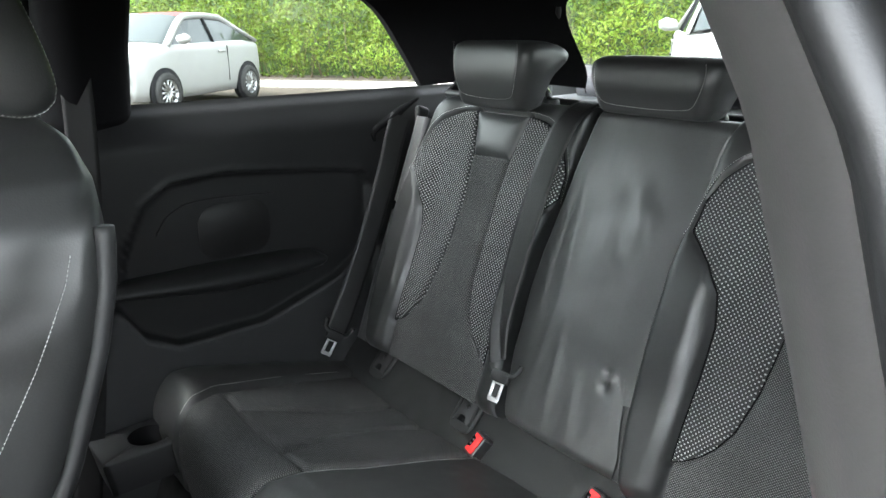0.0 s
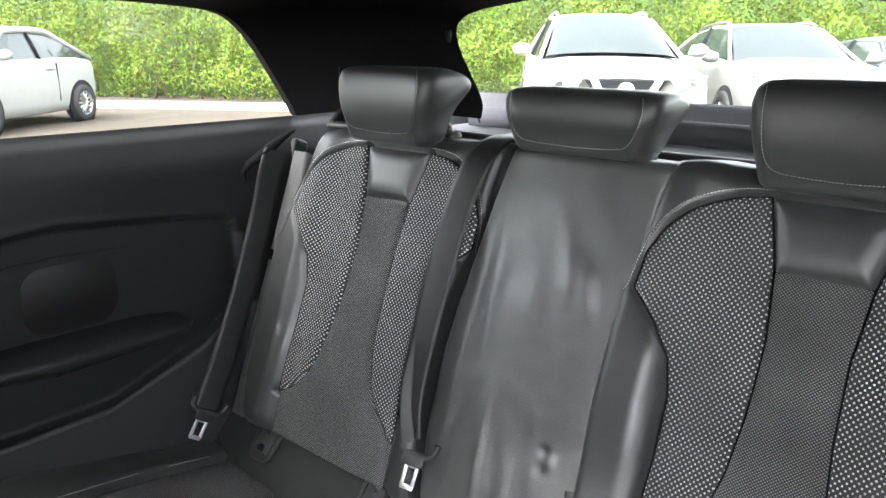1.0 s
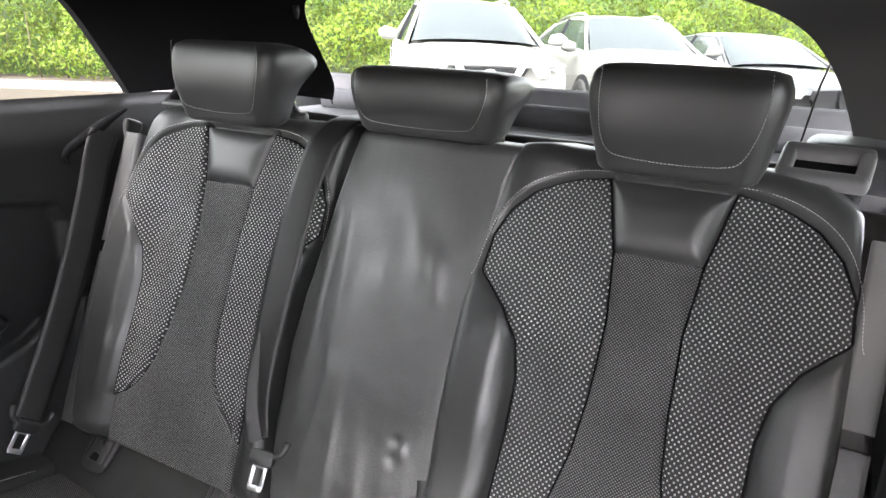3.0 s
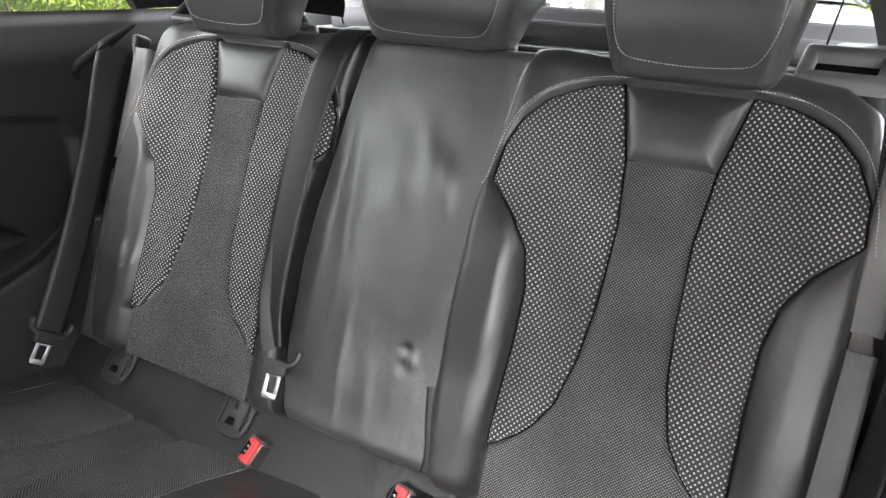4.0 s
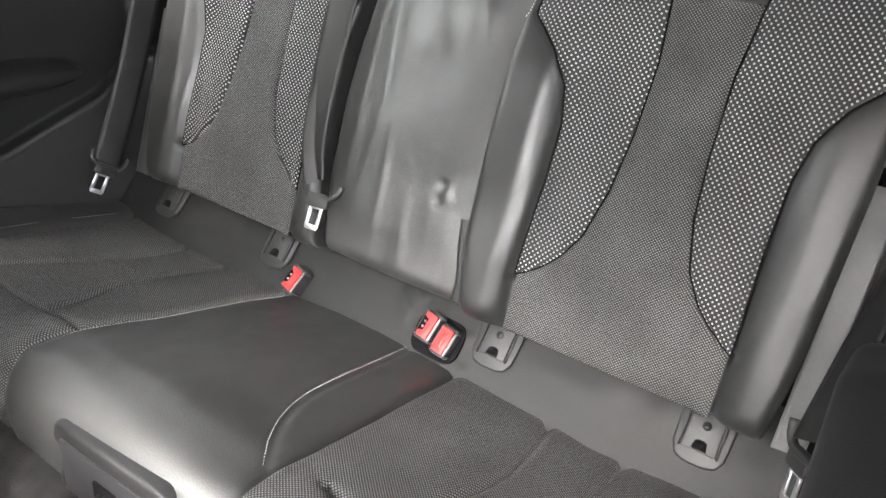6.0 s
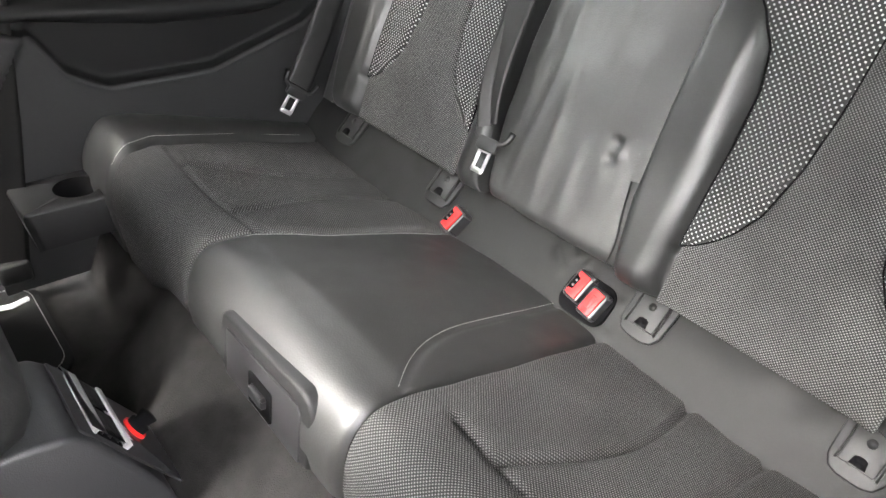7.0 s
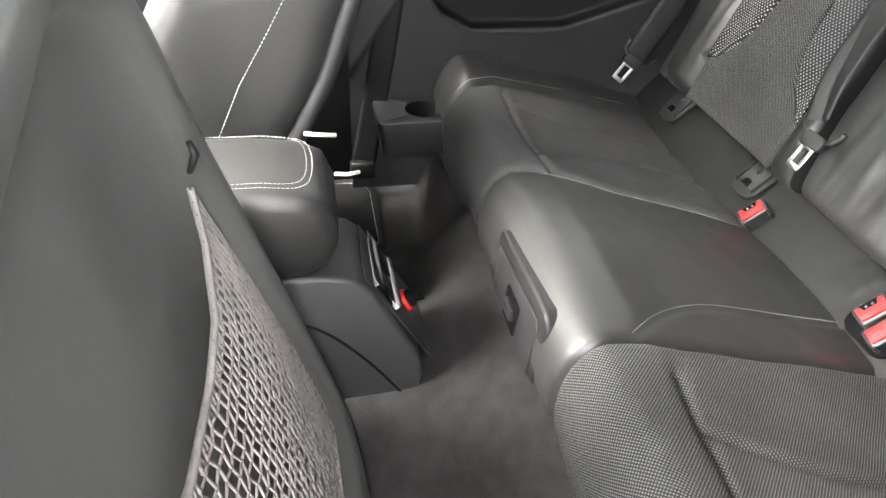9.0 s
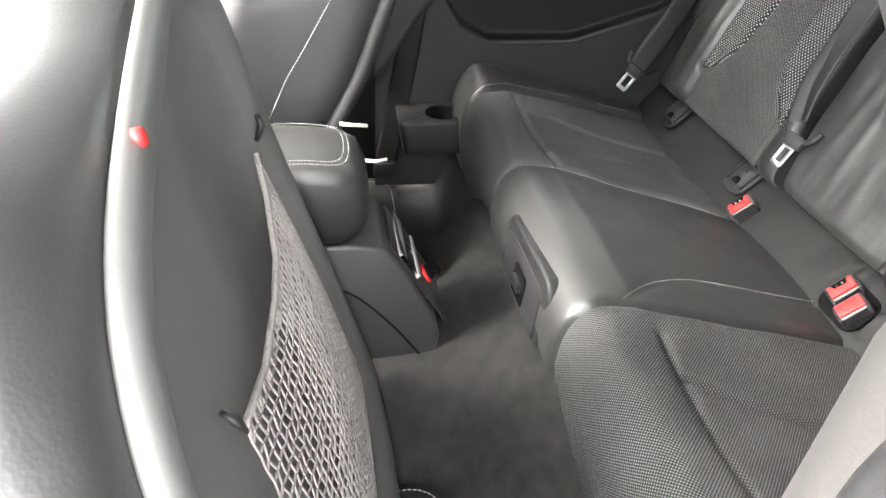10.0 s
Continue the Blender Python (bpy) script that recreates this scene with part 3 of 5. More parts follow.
def side_trim(s):
    """Quarter trim, pillar and window surround of one side; s = -1 far, 1 near."""
    cx = 0.0 if s < 0 else 0.025
    wall = thing("wall_far" if s < 0 else "wall_near", (cx + s * 0.66, -0.1, 0.6), "black soft-trimmed rear side wall with a window", "wall", kind="structure")
    ys = np.r_[np.linspace(-0.62 if s < 0 else -0.50, 0.34, 130), 0.5, 0.9]
    Y = np.repeat(ys[None], 160, 0)
    pk = np.interp(Y, [-0.62, -0.485, -0.448, -0.387, -0.208, -0.025, 0.06], [0.72, 0.678, 0.616, 0.583, 0.584, 0.643, 0.70])
    step = np.linspace(0, 1, 71)[:, None], np.linspace(0, 1, 90)[1:, None]
    Z = np.concatenate([0.25 + (pk[:71] - 0.25) * step[0], pk[:89] + (1.044 - pk[:89]) * step[1]])
    X = 0.664 - 0.034 * sstep(1.044, 0.96, Z) - 0.012 * sstep(1.045, 1.02, Z)
    rec = np.interp(Y, [-0.62, -0.485, -0.465, -0.419, -0.369, -0.26, -0.008, 0.045, 0.063, 0.34], [0.50, 0.70, 0.776, 0.863, 0.898, 0.907, 0.882, 0.872, 0.845, 0.70])
    inside = sstep(0.006, -0.006, Z - rec) * sstep(0.075, 0.06, Y)
    X = X + 0.014 * inside - 0.004 * np.exp(-((Z - rec - 0.006) / 0.006) ** 2) * sstep(0.08, 0.06, Y)
    low = sstep(0.005, -0.005, Z - pk)
    X = X - 0.022 * low - 0.006 * np.exp(-((Z - pk) / 0.006) ** 2)
    tp = part("trim_panel", grid_geo(np.stack([cx + s * X, Y, Z], -1), flip=s > 0), PANEL, wall)
    tp.data.materials.append(PANEL_LOW)          # the lower half is hard plastic
    lowq = np.repeat(np.arange(159) < 70, len(ys) - 1)
    tp.data.polygons.foreach_set("material_index", [int(v) for v in lowq])
    ya = np.linspace(-0.60 if s < 0 else -0.48, -0.053, 50)
    zc = np.interp(ya, [-0.60, -0.49, -0.30, -0.10, -0.053], [0.716, 0.716, 0.702, 0.697, 0.697])
    hh = np.interp(ya, [-0.60, -0.49, -0.30, -0.14, -0.075, -0.053], [0.014, 0.016, 0.030, 0.028, 0.018, 0.003])
    ang = np.linspace(0, 2 * math.pi, 28, endpoint=False)
    A = np.stack([cx + s * (0.635 - np.cos(ang)[None] * (0.062 * (hh / 0.03) ** 0.3)[:, None]), np.repeat(ya[:, None], 28, 1), zc[:, None] + hh[:, None] * np.sin(ang)[None]], -1)
    part("armrest", grid_geo(A, wrap=True), PANEL, wall, "padded black armrest")
    c0 = smooth_path(np.stack([np.full(len(OPEN), cx + s * 0.655), OPEN[:, 0], OPEN[:, 1]], 1), 70, 2)
    part("window_reveal", grid_geo(np.stack([c0, c0 + np.array([s * 0.018, 0.0, 0.0])])), HEADLINER, wall)
    r = rear_edge(s)
    # pillar trim between side window and rear window, then roof edge over the side window
    k = 40
    t = np.linspace(0, 1, 16)[:, None, None]
    a, b = c0[:k], resample(r[:52], k)
    # same plastic on both sides; the far one's shade is put into its material
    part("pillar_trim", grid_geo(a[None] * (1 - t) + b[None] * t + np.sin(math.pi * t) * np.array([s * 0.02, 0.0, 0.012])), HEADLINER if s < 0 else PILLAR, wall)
    n = len(c0) - k + 1
    a = c0[k - 1:]
    b = np.stack([np.full(n, MID + s * 0.50), np.linspace(0.25, -0.50, n), np.full(n, 1.305)], 1)
    b[0] = r[51]
    part("roof_edge", grid_geo(a[None] * (1 - t) + b[None] * t), HEADLINER, wall)
    part("outer_panel", box_geo((cx + s * 0.735, 0.215, 0.62), (0.02, 1.35, 0.80), 0.004), PLASTIC_SMOOTH, wall)
    return wall


far_wall = side_trim(-1)
side_trim(1)
spk = [(-0.245 + a_, 0.790 + b_) for a_, b_ in round_rect(0.150, 0.112, 0.040, 8)]
part("speaker_grille", prism(spk, 0.002, (-0.6335, 0, 0), (0, 1, 0), (0, 0, 1), 0.0008), BELT, far_wall, "perforated black speaker cover")
part("panel_line", tube(smooth_path([(-0.6305, -0.40, 0.805), (-0.6305, -0.372, 0.845), (-0.6305, -0.32, 0.862), (-0.6305, -0.158, 0.852)], 30, 2), 0.0016, 6), PANEL, far_wall)
part("panel_joint", box_geo((-0.632, -0.54, 0.805), (0.004, 0.14, 0.003), 0.0), HEADLINER, far_wall)

# roof lining, a shallow dome that comes down to the rear window's upper edge
rr = np.concatenate([rear_edge(-1)[51:], rear_edge(1)[51:][::-1]])
rr = resample(rr, 60)
rows_ = [rr]
for y in (0.40, 0.25, 0.0, -0.3, -0.6, -0.9, -1.25):
    x = np.linspace(MID - 0.52, MID + 0.52, 60)
    rows_.append(np.stack([x, np.full(60, y), 1.300 + 0.02 * (1 - ((x - MID) / 0.52) ** 2) - (0.01 if y > 0.3 else 0)], 1))
ceil = part("ceiling", grid_geo(np.stack(rows_)), HEADLINER)
tagged(ceil, "black cloth roof lining of the car", "ceiling", kind="structure")
x = np.linspace(-0.68, 0.74, 30)
roof = part("roof_panel", merge(grid_geo(np.stack([np.stack([x, np.full(30, y), 1.345 + 0.02 * (1 - ((x - MID) / 0.71) ** 2)], 1) for y in (0.9, 0.3, -0.4, -1.3)]))), PLASTIC_SMOOTH)
tagged(roof, "outer roof skin above the lining", "roof", kind="structure")

# floor with the raised tunnel
FLOOR_LIP = 0.412
fx, fy = np.meshgrid(np.linspace(-0.68, 0.74, 120), np.linspace(-1.5, -0.40, 90))
hump = 1 - sstep(0.075, 0.20, np.abs(fx - 0.005))
fz = 0.235 + (0.115 + 0.02 * sstep(-0.75, -0.45, fy)) * hump + 0.10 * sstep(-0.50, -0.44, fy) * (1 - hump)
fz = fz + np.maximum(0, FLOOR_LIP - fz) * sstep(-0.60, -0.455, fy) * (1 - sstep(0.20, 0.40, np.abs(fx + 0.03)))
Pf = np.stack([fx, fy, fz], -1)
Pf[..., 2] += wobble(Pf, 9, 0.006)
tagged(part("floor", grid_geo(Pf), CARPET), "worn charcoal carpet over floor and transmission tunnel", "floor", kind="structure")

# parcel shelf and boot behind the seats
shelf = thing("parcel_shelf", (MID, 0.5, 1.0), "black ribbed parcel shelf below the rear window", "parcel shelf")
SHELF = mat("grey_shelf", (0.030, 0.031, 0.033), 0.8, grain=500, vary=0.2, bump=0.3)
part("board", box_geo((MID, 0.585, 1.0), (1.06, 0.50, 0.03), 0.01), SHELF, shelf)
part("rear_roll", tube(resample([(-0.46, 0.60, 1.030), (0.54, 0.60, 1.030)], 8), 0.026, 14), SHELF, shelf)
part("front_roll", tube(resample([(-0.42, 0.335, 1.012), (0.50, 0.335, 1.012)], 8), 0.022, 14), PLASTIC, shelf)
gate = thing("wall_rear", (MID, 0.9, 0.8), "lower tailgate trim under the rear window", "wall", kind="structure")
part("tailgate_trim", box_geo((MID, 0.86, 0.80), (1.52, 0.05, 0.54), 0.015), SHELF, gate)


boot = part("boot_floor", merge(box_geo((MID, 0.60, 0.45), (1.40, 0.75, 0.02), 0.0), box_geo((MID, 0.135, 0.385), (1.40, 0.33, 0.02), 0.0), box_geo((MID, 0.31, 0.72), (1.12, 0.012, 0.54), 0.0)), CARPET)
tagged(boot, "dark carpeted boot lining behind the seats", "floor", kind="structure")

# rear glass, side glass
win = thing("window_1", (MID, 0.7, 1.15), "sloping rear window glass with dark surround", "window", kind="structure")
gr = np.array([[(MID - 0.74, 0.90, 1.03), (MID + 0.74, 0.90, 1.03)], [(MID - 0.66, 0.54, 1.30), (MID + 0.66, 0.54, 1.30)]])
part("pane", grid_geo(gr), GLASS, win).visible_shadow = False
for k, s in enumerate((-1, 1)):
    w = thing("window_%d" % (k + 2), (s * 0.70, -0.1, 1.14), "fixed rear side window glass", "window", kind="structure")
    part("pane", grid_geo(np.array([[(s * 0.712, -0.50, 1.03), (s * 0.712, 0.30, 1.03)], [(s * 0.700, -0.50, 1.27), (s * 0.700, 0.12, 1.27)]], float)), GLASS, w).visible_shadow = False

# far front door, shut
door = thing("door_1", (-0.69, -1.1, 0.6), "shut black-trimmed front door of the car", "door", kind="structure")
part("door_panel", box_geo((-0.70, -1.15, 0.62), (0.06, 1.20, 0.80), 0.02, 3), PANEL, door)
part("door_sill_strip", box_geo((-0.668, -1.15, 0.80), (0.008, 0.80, 0.02), 0.003), BEZEL, door)

part("front_pane", grid_geo(np.array([[(-0.715, -1.75, 1.02), (-0.715, -0.56, 1.02)], [(-0.66, -1.25, 1.30), (-0.66, -0.56, 1.30)]], float)), CLEAR, door, "clear side glass").visible_shadow = False
part("frame_rail", tube(np.array([(-0.70, -1.85, 1.00), (-0.665, -1.28, 1.30), (-0.655, -0.56, 1.31)]), 0.028, 8), HEADLINER, door)

# near front door, unseen, added swung open beside the seats to block low light
door = thing("door_2", (0.73, -1.62, 0.6), "unseen open near front door, added to block low light", "door", kind="structure")
SW = Matrix.Translation((0.73, -1.62, 0.0)) @ Euler((0, 0, radians(-58))).to_matrix().to_4x4()


def swung(geo):
    """Closed-door places (x out, y back from the hinge) turned about the hinge."""
    v, f = geo
    return [tuple(SW @ Vector(p)) for p in np.asarray(v, float)], f


part("door_panel", swung(box_geo((0.02, 0.62, 0.63), (0.11, 1.22, 0.74), 0.035, 4)), PANEL, door)
part("armrest", swung(box_geo((-0.06, 0.62, 0.70), (0.07, 0.62, 0.07), 0.025, 4)), PANEL, door)
part("front_pane", swung(grid_geo(np.array([[(0.02, 0.10, 0.99), (0.02, 1.20, 0.99)], [(-0.03, 0.52, 1.30), (-0.03, 1.16, 1.30)]], float))), CLEAR, door, "clear side glass").visible_shadow = False

# plain front end that closes the cabin: bulkhead and windscreen
front = thing("wall_front", (MID, -1.7, 0.6), "plain dark dashboard wall closing the cabin's front", "wall", kind="structure")
part("bulkhead", prism(smooth_path([(-1.62, 0.20), (-1.60, 0.55), (-1.50, 0.72), (-1.50, 0.84), (-1.58, 0.90), (-2.15, 0.93), (-2.15, 0.20), (-1.62, 0.20)], 50, 2)[:-1].tolist(), 1.44, (-0.70, 0, 0), (0, 1, 0), (0, 0, 1), 0.006), PLASTIC, front)
screen = thing("window_4", (MID, -1.7, 1.15), "sloping clear windscreen glass", "window", kind="structure")
part("pane", grid_geo(np.array([[(-0.70, -2.12, 0.94), (0.74, -2.12, 0.94)], [(-0.52, -1.28, 1.32), (0.58, -1.28, 1.32)]], float)), CLEAR, screen).visible_shadow = False

# shelf cords at the rear window
for s in (-1, 1):
    c = thing("shelf_cord", (MID + s * 0.46, 0.5, 1.2), "thin black cord holding up the parcel shelf", "cord", "shelf cords")
    top = np.array([MID + s * 0.478, 0.485, 1.205])
    part("string", tube(np.array([top, top + np.array([-s * 0.02, 0.03, -0.08]), top + np.array([-s * 0.035, 0.07, -0.18])]), 0.0016, 6), PLASTIC, c)
    part("peg", tube(np.array([top + np.array([0, 0, 0.012]), top, top - np.array([0, -0.004, 0.022])]), [0.006, 0.007, 0.003], 10), PLASTIC, c)


# ---- pillars and front belts ----
def pillar(s):
    """The door pillar beside the front seat: trim, rubber seal and outer skin."""
    root = thing("pillar_trim_near" if s > 0 else "pillar_trim_far", (s * 0.66, -0.55, 0.8), "grey plastic door pillar trim with rubber seal" if s > 0 else "door pillar trim beside the front seat, black with painted shade", "pillar", kind="structure")
    zz = np.linspace(0.30, 1.31, 90)
    xin = np.interp(zz, [0.30, 0.70, 0.83, 0.93, 0.955, 0.985, 1.017, 1.074, 1.146, 1.181, 1.31], [0.670, 0.665, 0.660, 0.664, 0.672, 0.655, 0.618, 0.600, 0.577, 0.557, 0.480])
    for nm, m_, prof in (("trim", PILLAR, [(0.0, 0.0), (0.006, -0.016), (0.030, -0.042), (0.048, -0.050), (0.060, -0.046), (0.085, 0.0), (0.085, 0.10), (0.03, 0.10), (0.012, 0.05)]),
                         ("door_seal", PLASTIC, [(0.052, -0.056), (0.060, -0.068), (0.072, -0.062), (0.072, -0.046), (0.056, -0.044)]),
                         ("outer_skin", PLASTIC, [(0.074, -0.052), (0.088, -0.070), (0.112, -0.066), (0.120, 0.0), (0.10, 0.06), (0.084, 0.0)])):
        pr = smooth_path(prof + [prof[0]], 30, 2)[:-1]
        P = np.stack([s * (xin[:, None] + pr[None, :, 0]), -0.56 + pr[None, :, 1] + 0 * xin[:, None], np.repeat(zz[:, None], len(pr), 1)], -1)
        if s < 0:
            P[..., 1] += 0.055
        # far pillar all near-black: its shade is painted in
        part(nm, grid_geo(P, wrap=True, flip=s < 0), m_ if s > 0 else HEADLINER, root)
    return root


pillar(1)


def strap(name, path, width, side, root, label="", n=60):
    return part(name, ribbon(smooth_path(path, n, 3), width, side, crown=0.0008), BELT, root, label)


def tongue(root, at, down, across):
    """Plastic slider and metal tongue that hang at the end of a belt."""
    d, a = Vector(down).normalized(), Vector(across).normalized()
    a = (a - d * a.dot(d)).normalized()
    n = a.cross(d)
    o = Vector(at)
    bar = [o + a * x + d * y for x, y in ((-0.034, -0.016), (-0.031, 0.0), (-0.022, 0.008), (0, 0.010), (0.022, 0.008), (0.031, 0.0), (0.034, -0.016))]
    part("slider", merge(tube(smooth_path(bar, 24, 2), 0.0055, 10, flat=0.8), prism(round_rect(0.040, 0.022, 0.006), 0.010, o + d * 0.014 - n * 0.005, a, d, 0.002)), PLASTIC, root)
    o2 = o + d * 0.022 - n * 0.0012
    ring = merge(*[prism(q, 0.0028, o2, a, d, 0.0006, 1) for q in ([(-0.0125, 0), (-0.0065, 0), (-0.0065, 0.030), (-0.0125, 0.034)], [(0.0065, 0), (0.0125, 0), (0.0125, 0.034), (0.0065, 0.030)],
                                                            [(-0.0125, 0.030), (0.0125, 0.030), (0.011, 0.038), (-0.011, 0.038)], [(-0.0125, 0.0), (0.0125, 0.0), (0.0125, 0.006), (-0.0125, 0.006)])])
    part("metal_tongue", ring, STEEL, root, "bare steel tongue")


far_belt = thing("seat_belt", (-0.55, 0.0, 0.5), "black webbing seat belt hanging beside the side trim", "seat belt", "rear seat belts")
strap("webbing", [(-0.600, 0.150, 0.985), (-0.588, 0.125, 0.955), (-0.580, 0.09, 0.86), (-0.570, 0.02, 0.70), (-0.553, -0.055, 0.575), (-0.548, -0.075, 0.548)], 0.047, (0.15, 1, 0.12), far_belt)
tongue(far_belt, (-0.548, -0.072, 0.548), (0.0, -0.55, -0.8), (0.15, 1, 0))
mid_belt = thing("seat_belt", (-0.11, 0.05, 0.55), "twisted black webbing seat belt hanging over the backrest", "seat belt", "rear seat belts")
q = lambda x, z, o: tuple(back_point(np.array(x), np.array(z), np.array(o)))
strap("webbing", [(-0.095, 0.245, 1.046), (-0.105, 0.205, 1.052), q(-0.117, 1.020, 0.034), q(-0.130, 0.95, 0.041), q(-0.133, 0.85, 0.046), q(-0.135, 0.75, 0.046), q(-0.134, 0.66, 0.044), q(-0.118, 0.605, 0.038)],
      np.interp(np.linspace(0, 1, 60), [0, 0.55, 0.85, 1], [0.048, 0.048, 0.042, 0.034]), (1, 0.10, 0.0), mid_belt)
strap("folded_webbing", [q(-0.148, 0.74, 0.048), q(-0.138, 0.66, 0.050), q(-0.126, 0.62, 0.046), q(-0.118, 0.600, 0.042)], np.interp(np.linspace(0, 1, 30), [0, 0.4, 1], [0.004, 0.018, 0.024]), (0.7, 0.6, 0.2), mid_belt, n=30)
tongue(mid_belt, (-0.118, 0.012, 0.594), (0.06, -0.50, -0.85), (1, 0.1, 0))
near_belt = thing("seat_belt", (0.60, 0.0, 0.5), "black webbing seat belt beside the outer backrest", "seat belt", "rear seat belts")
strap("webbing", [(0.652, 0.165, 0.995), (0.640, 0.135, 0.955), (0.628, 0.095, 0.86), (0.618, 0.03, 0.70), (0.606, -0.045, 0.625), (0.601, -0.085, 0.590)], 0.047, (-0.35, 1, 0.12), near_belt)
tongue(near_belt, (0.600, -0.088, 0.582), (0.02, -0.35, -0.9), (-0.5, 1, 0))
# narrow plastic strips between the outer backrests and the belts
for s, xs_ in ((1, 0.588), (-1, -0.565)):
    zp = np.linspace(0.50, 0.985, 30)
    w_ = thing("backrest_side_trim", (xs_, 0.1, 0.75), "narrow grey plastic trim beside the backrest", "trim", "side trims", "structure")
    part("lower_strip", ribbon(back_point(np.full(18, xs_), zp[:18], np.full(18, -0.012)), 0.034, (1, 0, 0), 0.02, crown=0.002), BEZEL_DARK, w_)
    part("upper_strip", ribbon(back_point(np.full(12, xs_), zp[18:] + 0.002, np.full(12, -0.012)), 0.034, (1, 0, 0), 0.02, crown=0.002), BEZEL_DARK, w_)
    pad = thing("shelf_support", (xs_ - s * 0.05, 0.42, 1.03), "grained grey parcel shelf support beside the backrest", "trim", "shelf supports", "structure")
    part("pad", box_geo((xs_ - s * 0.040, 0.43, 1.030), (0.13, 0.14, 0.062), 0.020, 4), PADDED, pad)
# slotted guide where the far belt leaves the trim
for s, gx_ in ((-1, -0.612), (1, 0.640)):
    g = thing("belt_guide", (gx_, 0.13, 0.96), "black plastic seat belt outlet with a dark slot", "belt guide", "belt guides")
    # solid near-black crescent; the slot's shade is its colour
    part("frame", tube(smooth_path([(gx_, 0.085, 0.935), (gx_ + s * 0.004, 0.080, 0.955), (gx_, 0.115, 0.975), (gx_ + s * 0.004, 0.165, 1.000), (gx_ + s * 0.01, 0.215, 1.020)], 24, 2), np.interp(np.linspace(0, 1, 24), [0, 0.2, 0.6, 1], [0.004, 0.010, 0.012, 0.003]), 12, flat=0.8), HEADLINER, g, "solid dark crescent for the belt slot's shade")
    part("rear_cheek", box_geo((gx_ + s * 0.012, 0.165, 0.80), (0.02, 0.035, 0.42), 0.008, 3, Euler((radians(-18), 0, 0)).to_matrix().to_4x4()), PANEL, g)
front_belt = thing("front_seat_belt", (-0.62, -0.55, 0.7), "black front seat belt running down the door pillar", "seat belt")
strap("webbing", [(-0.60, -0.50, 1.20), (-0.612, -0.505, 0.95), (-0.605, -0.545, 0.60), (-0.600, -0.60, 0.30)], 0.048, (0.25, 1, 0.0), front_belt)
part("anchor", box_geo((-0.598, -0.600, 0.30), (0.02, 0.05, 0.04), 0.006, 2), PLASTIC, front_belt)
pillar(-1)

# ---- anchor covers and buckles ----
ST_U, ST_V = Vector((1, 0, 0)), Vector((0, 0.69, 0.724)).normalized()
ST_N = ST_U.cross(ST_V)


def strip_at(x, v, lift):
    """A place on the leather strip: v metres up from its middle."""
    return Vector((x, 0.000, 0.4715)) + ST_V * v + ST_N * lift


for x in (-0.478, -0.200, 0.219, 0.503):
    c = thing("anchor_cover", strip_at(x, 0, 0), "black plastic child-seat anchor cover set in leather", "anchor cover", "anchor covers")
    o = strip_at(x, -0.005, -0.001)
    part("frame", prism([(a, b if b < 0 else b) for a, b in [(-0.033, 0.034), (0.033, 0.034), (0.031, -0.014), (0.024, -0.027), (0.012, -0.031), (-0.012, -0.031), (-0.024, -0.027), (-0.031, -0.014)][::-1]], 0.006, o, ST_U, ST_V, 0.0025, 3), PLASTIC, c)
    part("flap", prism(round_rect(0.040, 0.046, 0.003), 0.0035, strip_at(x, 0.003, 0.0045), ST_U, ST_V, 0.0012), PLASTIC, c)
    for a in (-0.0225, 0.0225):
        part("rail", prism([(a - 0.0012, -0.024), (a + 0.0012, -0.024), (a + 0.0012, 0.028), (a - 0.0012, 0.028)], 0.003, strip_at(x, 0.003, 0.005), ST_U, ST_V), PLASTIC, c)
    # flat dark plate on the flap, painted as the slot's shade
    part("finger_slot", prism([(-0.009, -0.006), (0.009, -0.006), (0.007, 0.004), (0.003, 0.006), (-0.003, 0.006), (-0.007, 0.004)], 0.0012, strip_at(x, -0.012, 0.0082), ST_U, ST_V), HEADLINER, c)
    part("emblem", prism([(0.0055 * math.cos(k * math.pi / 8), 0.0055 * math.sin(k * math.pi / 8)) for k in range(16)], 0.0008, strip_at(x, 0.012, 0.0078), ST_U, ST_V), PLASTIC, c)


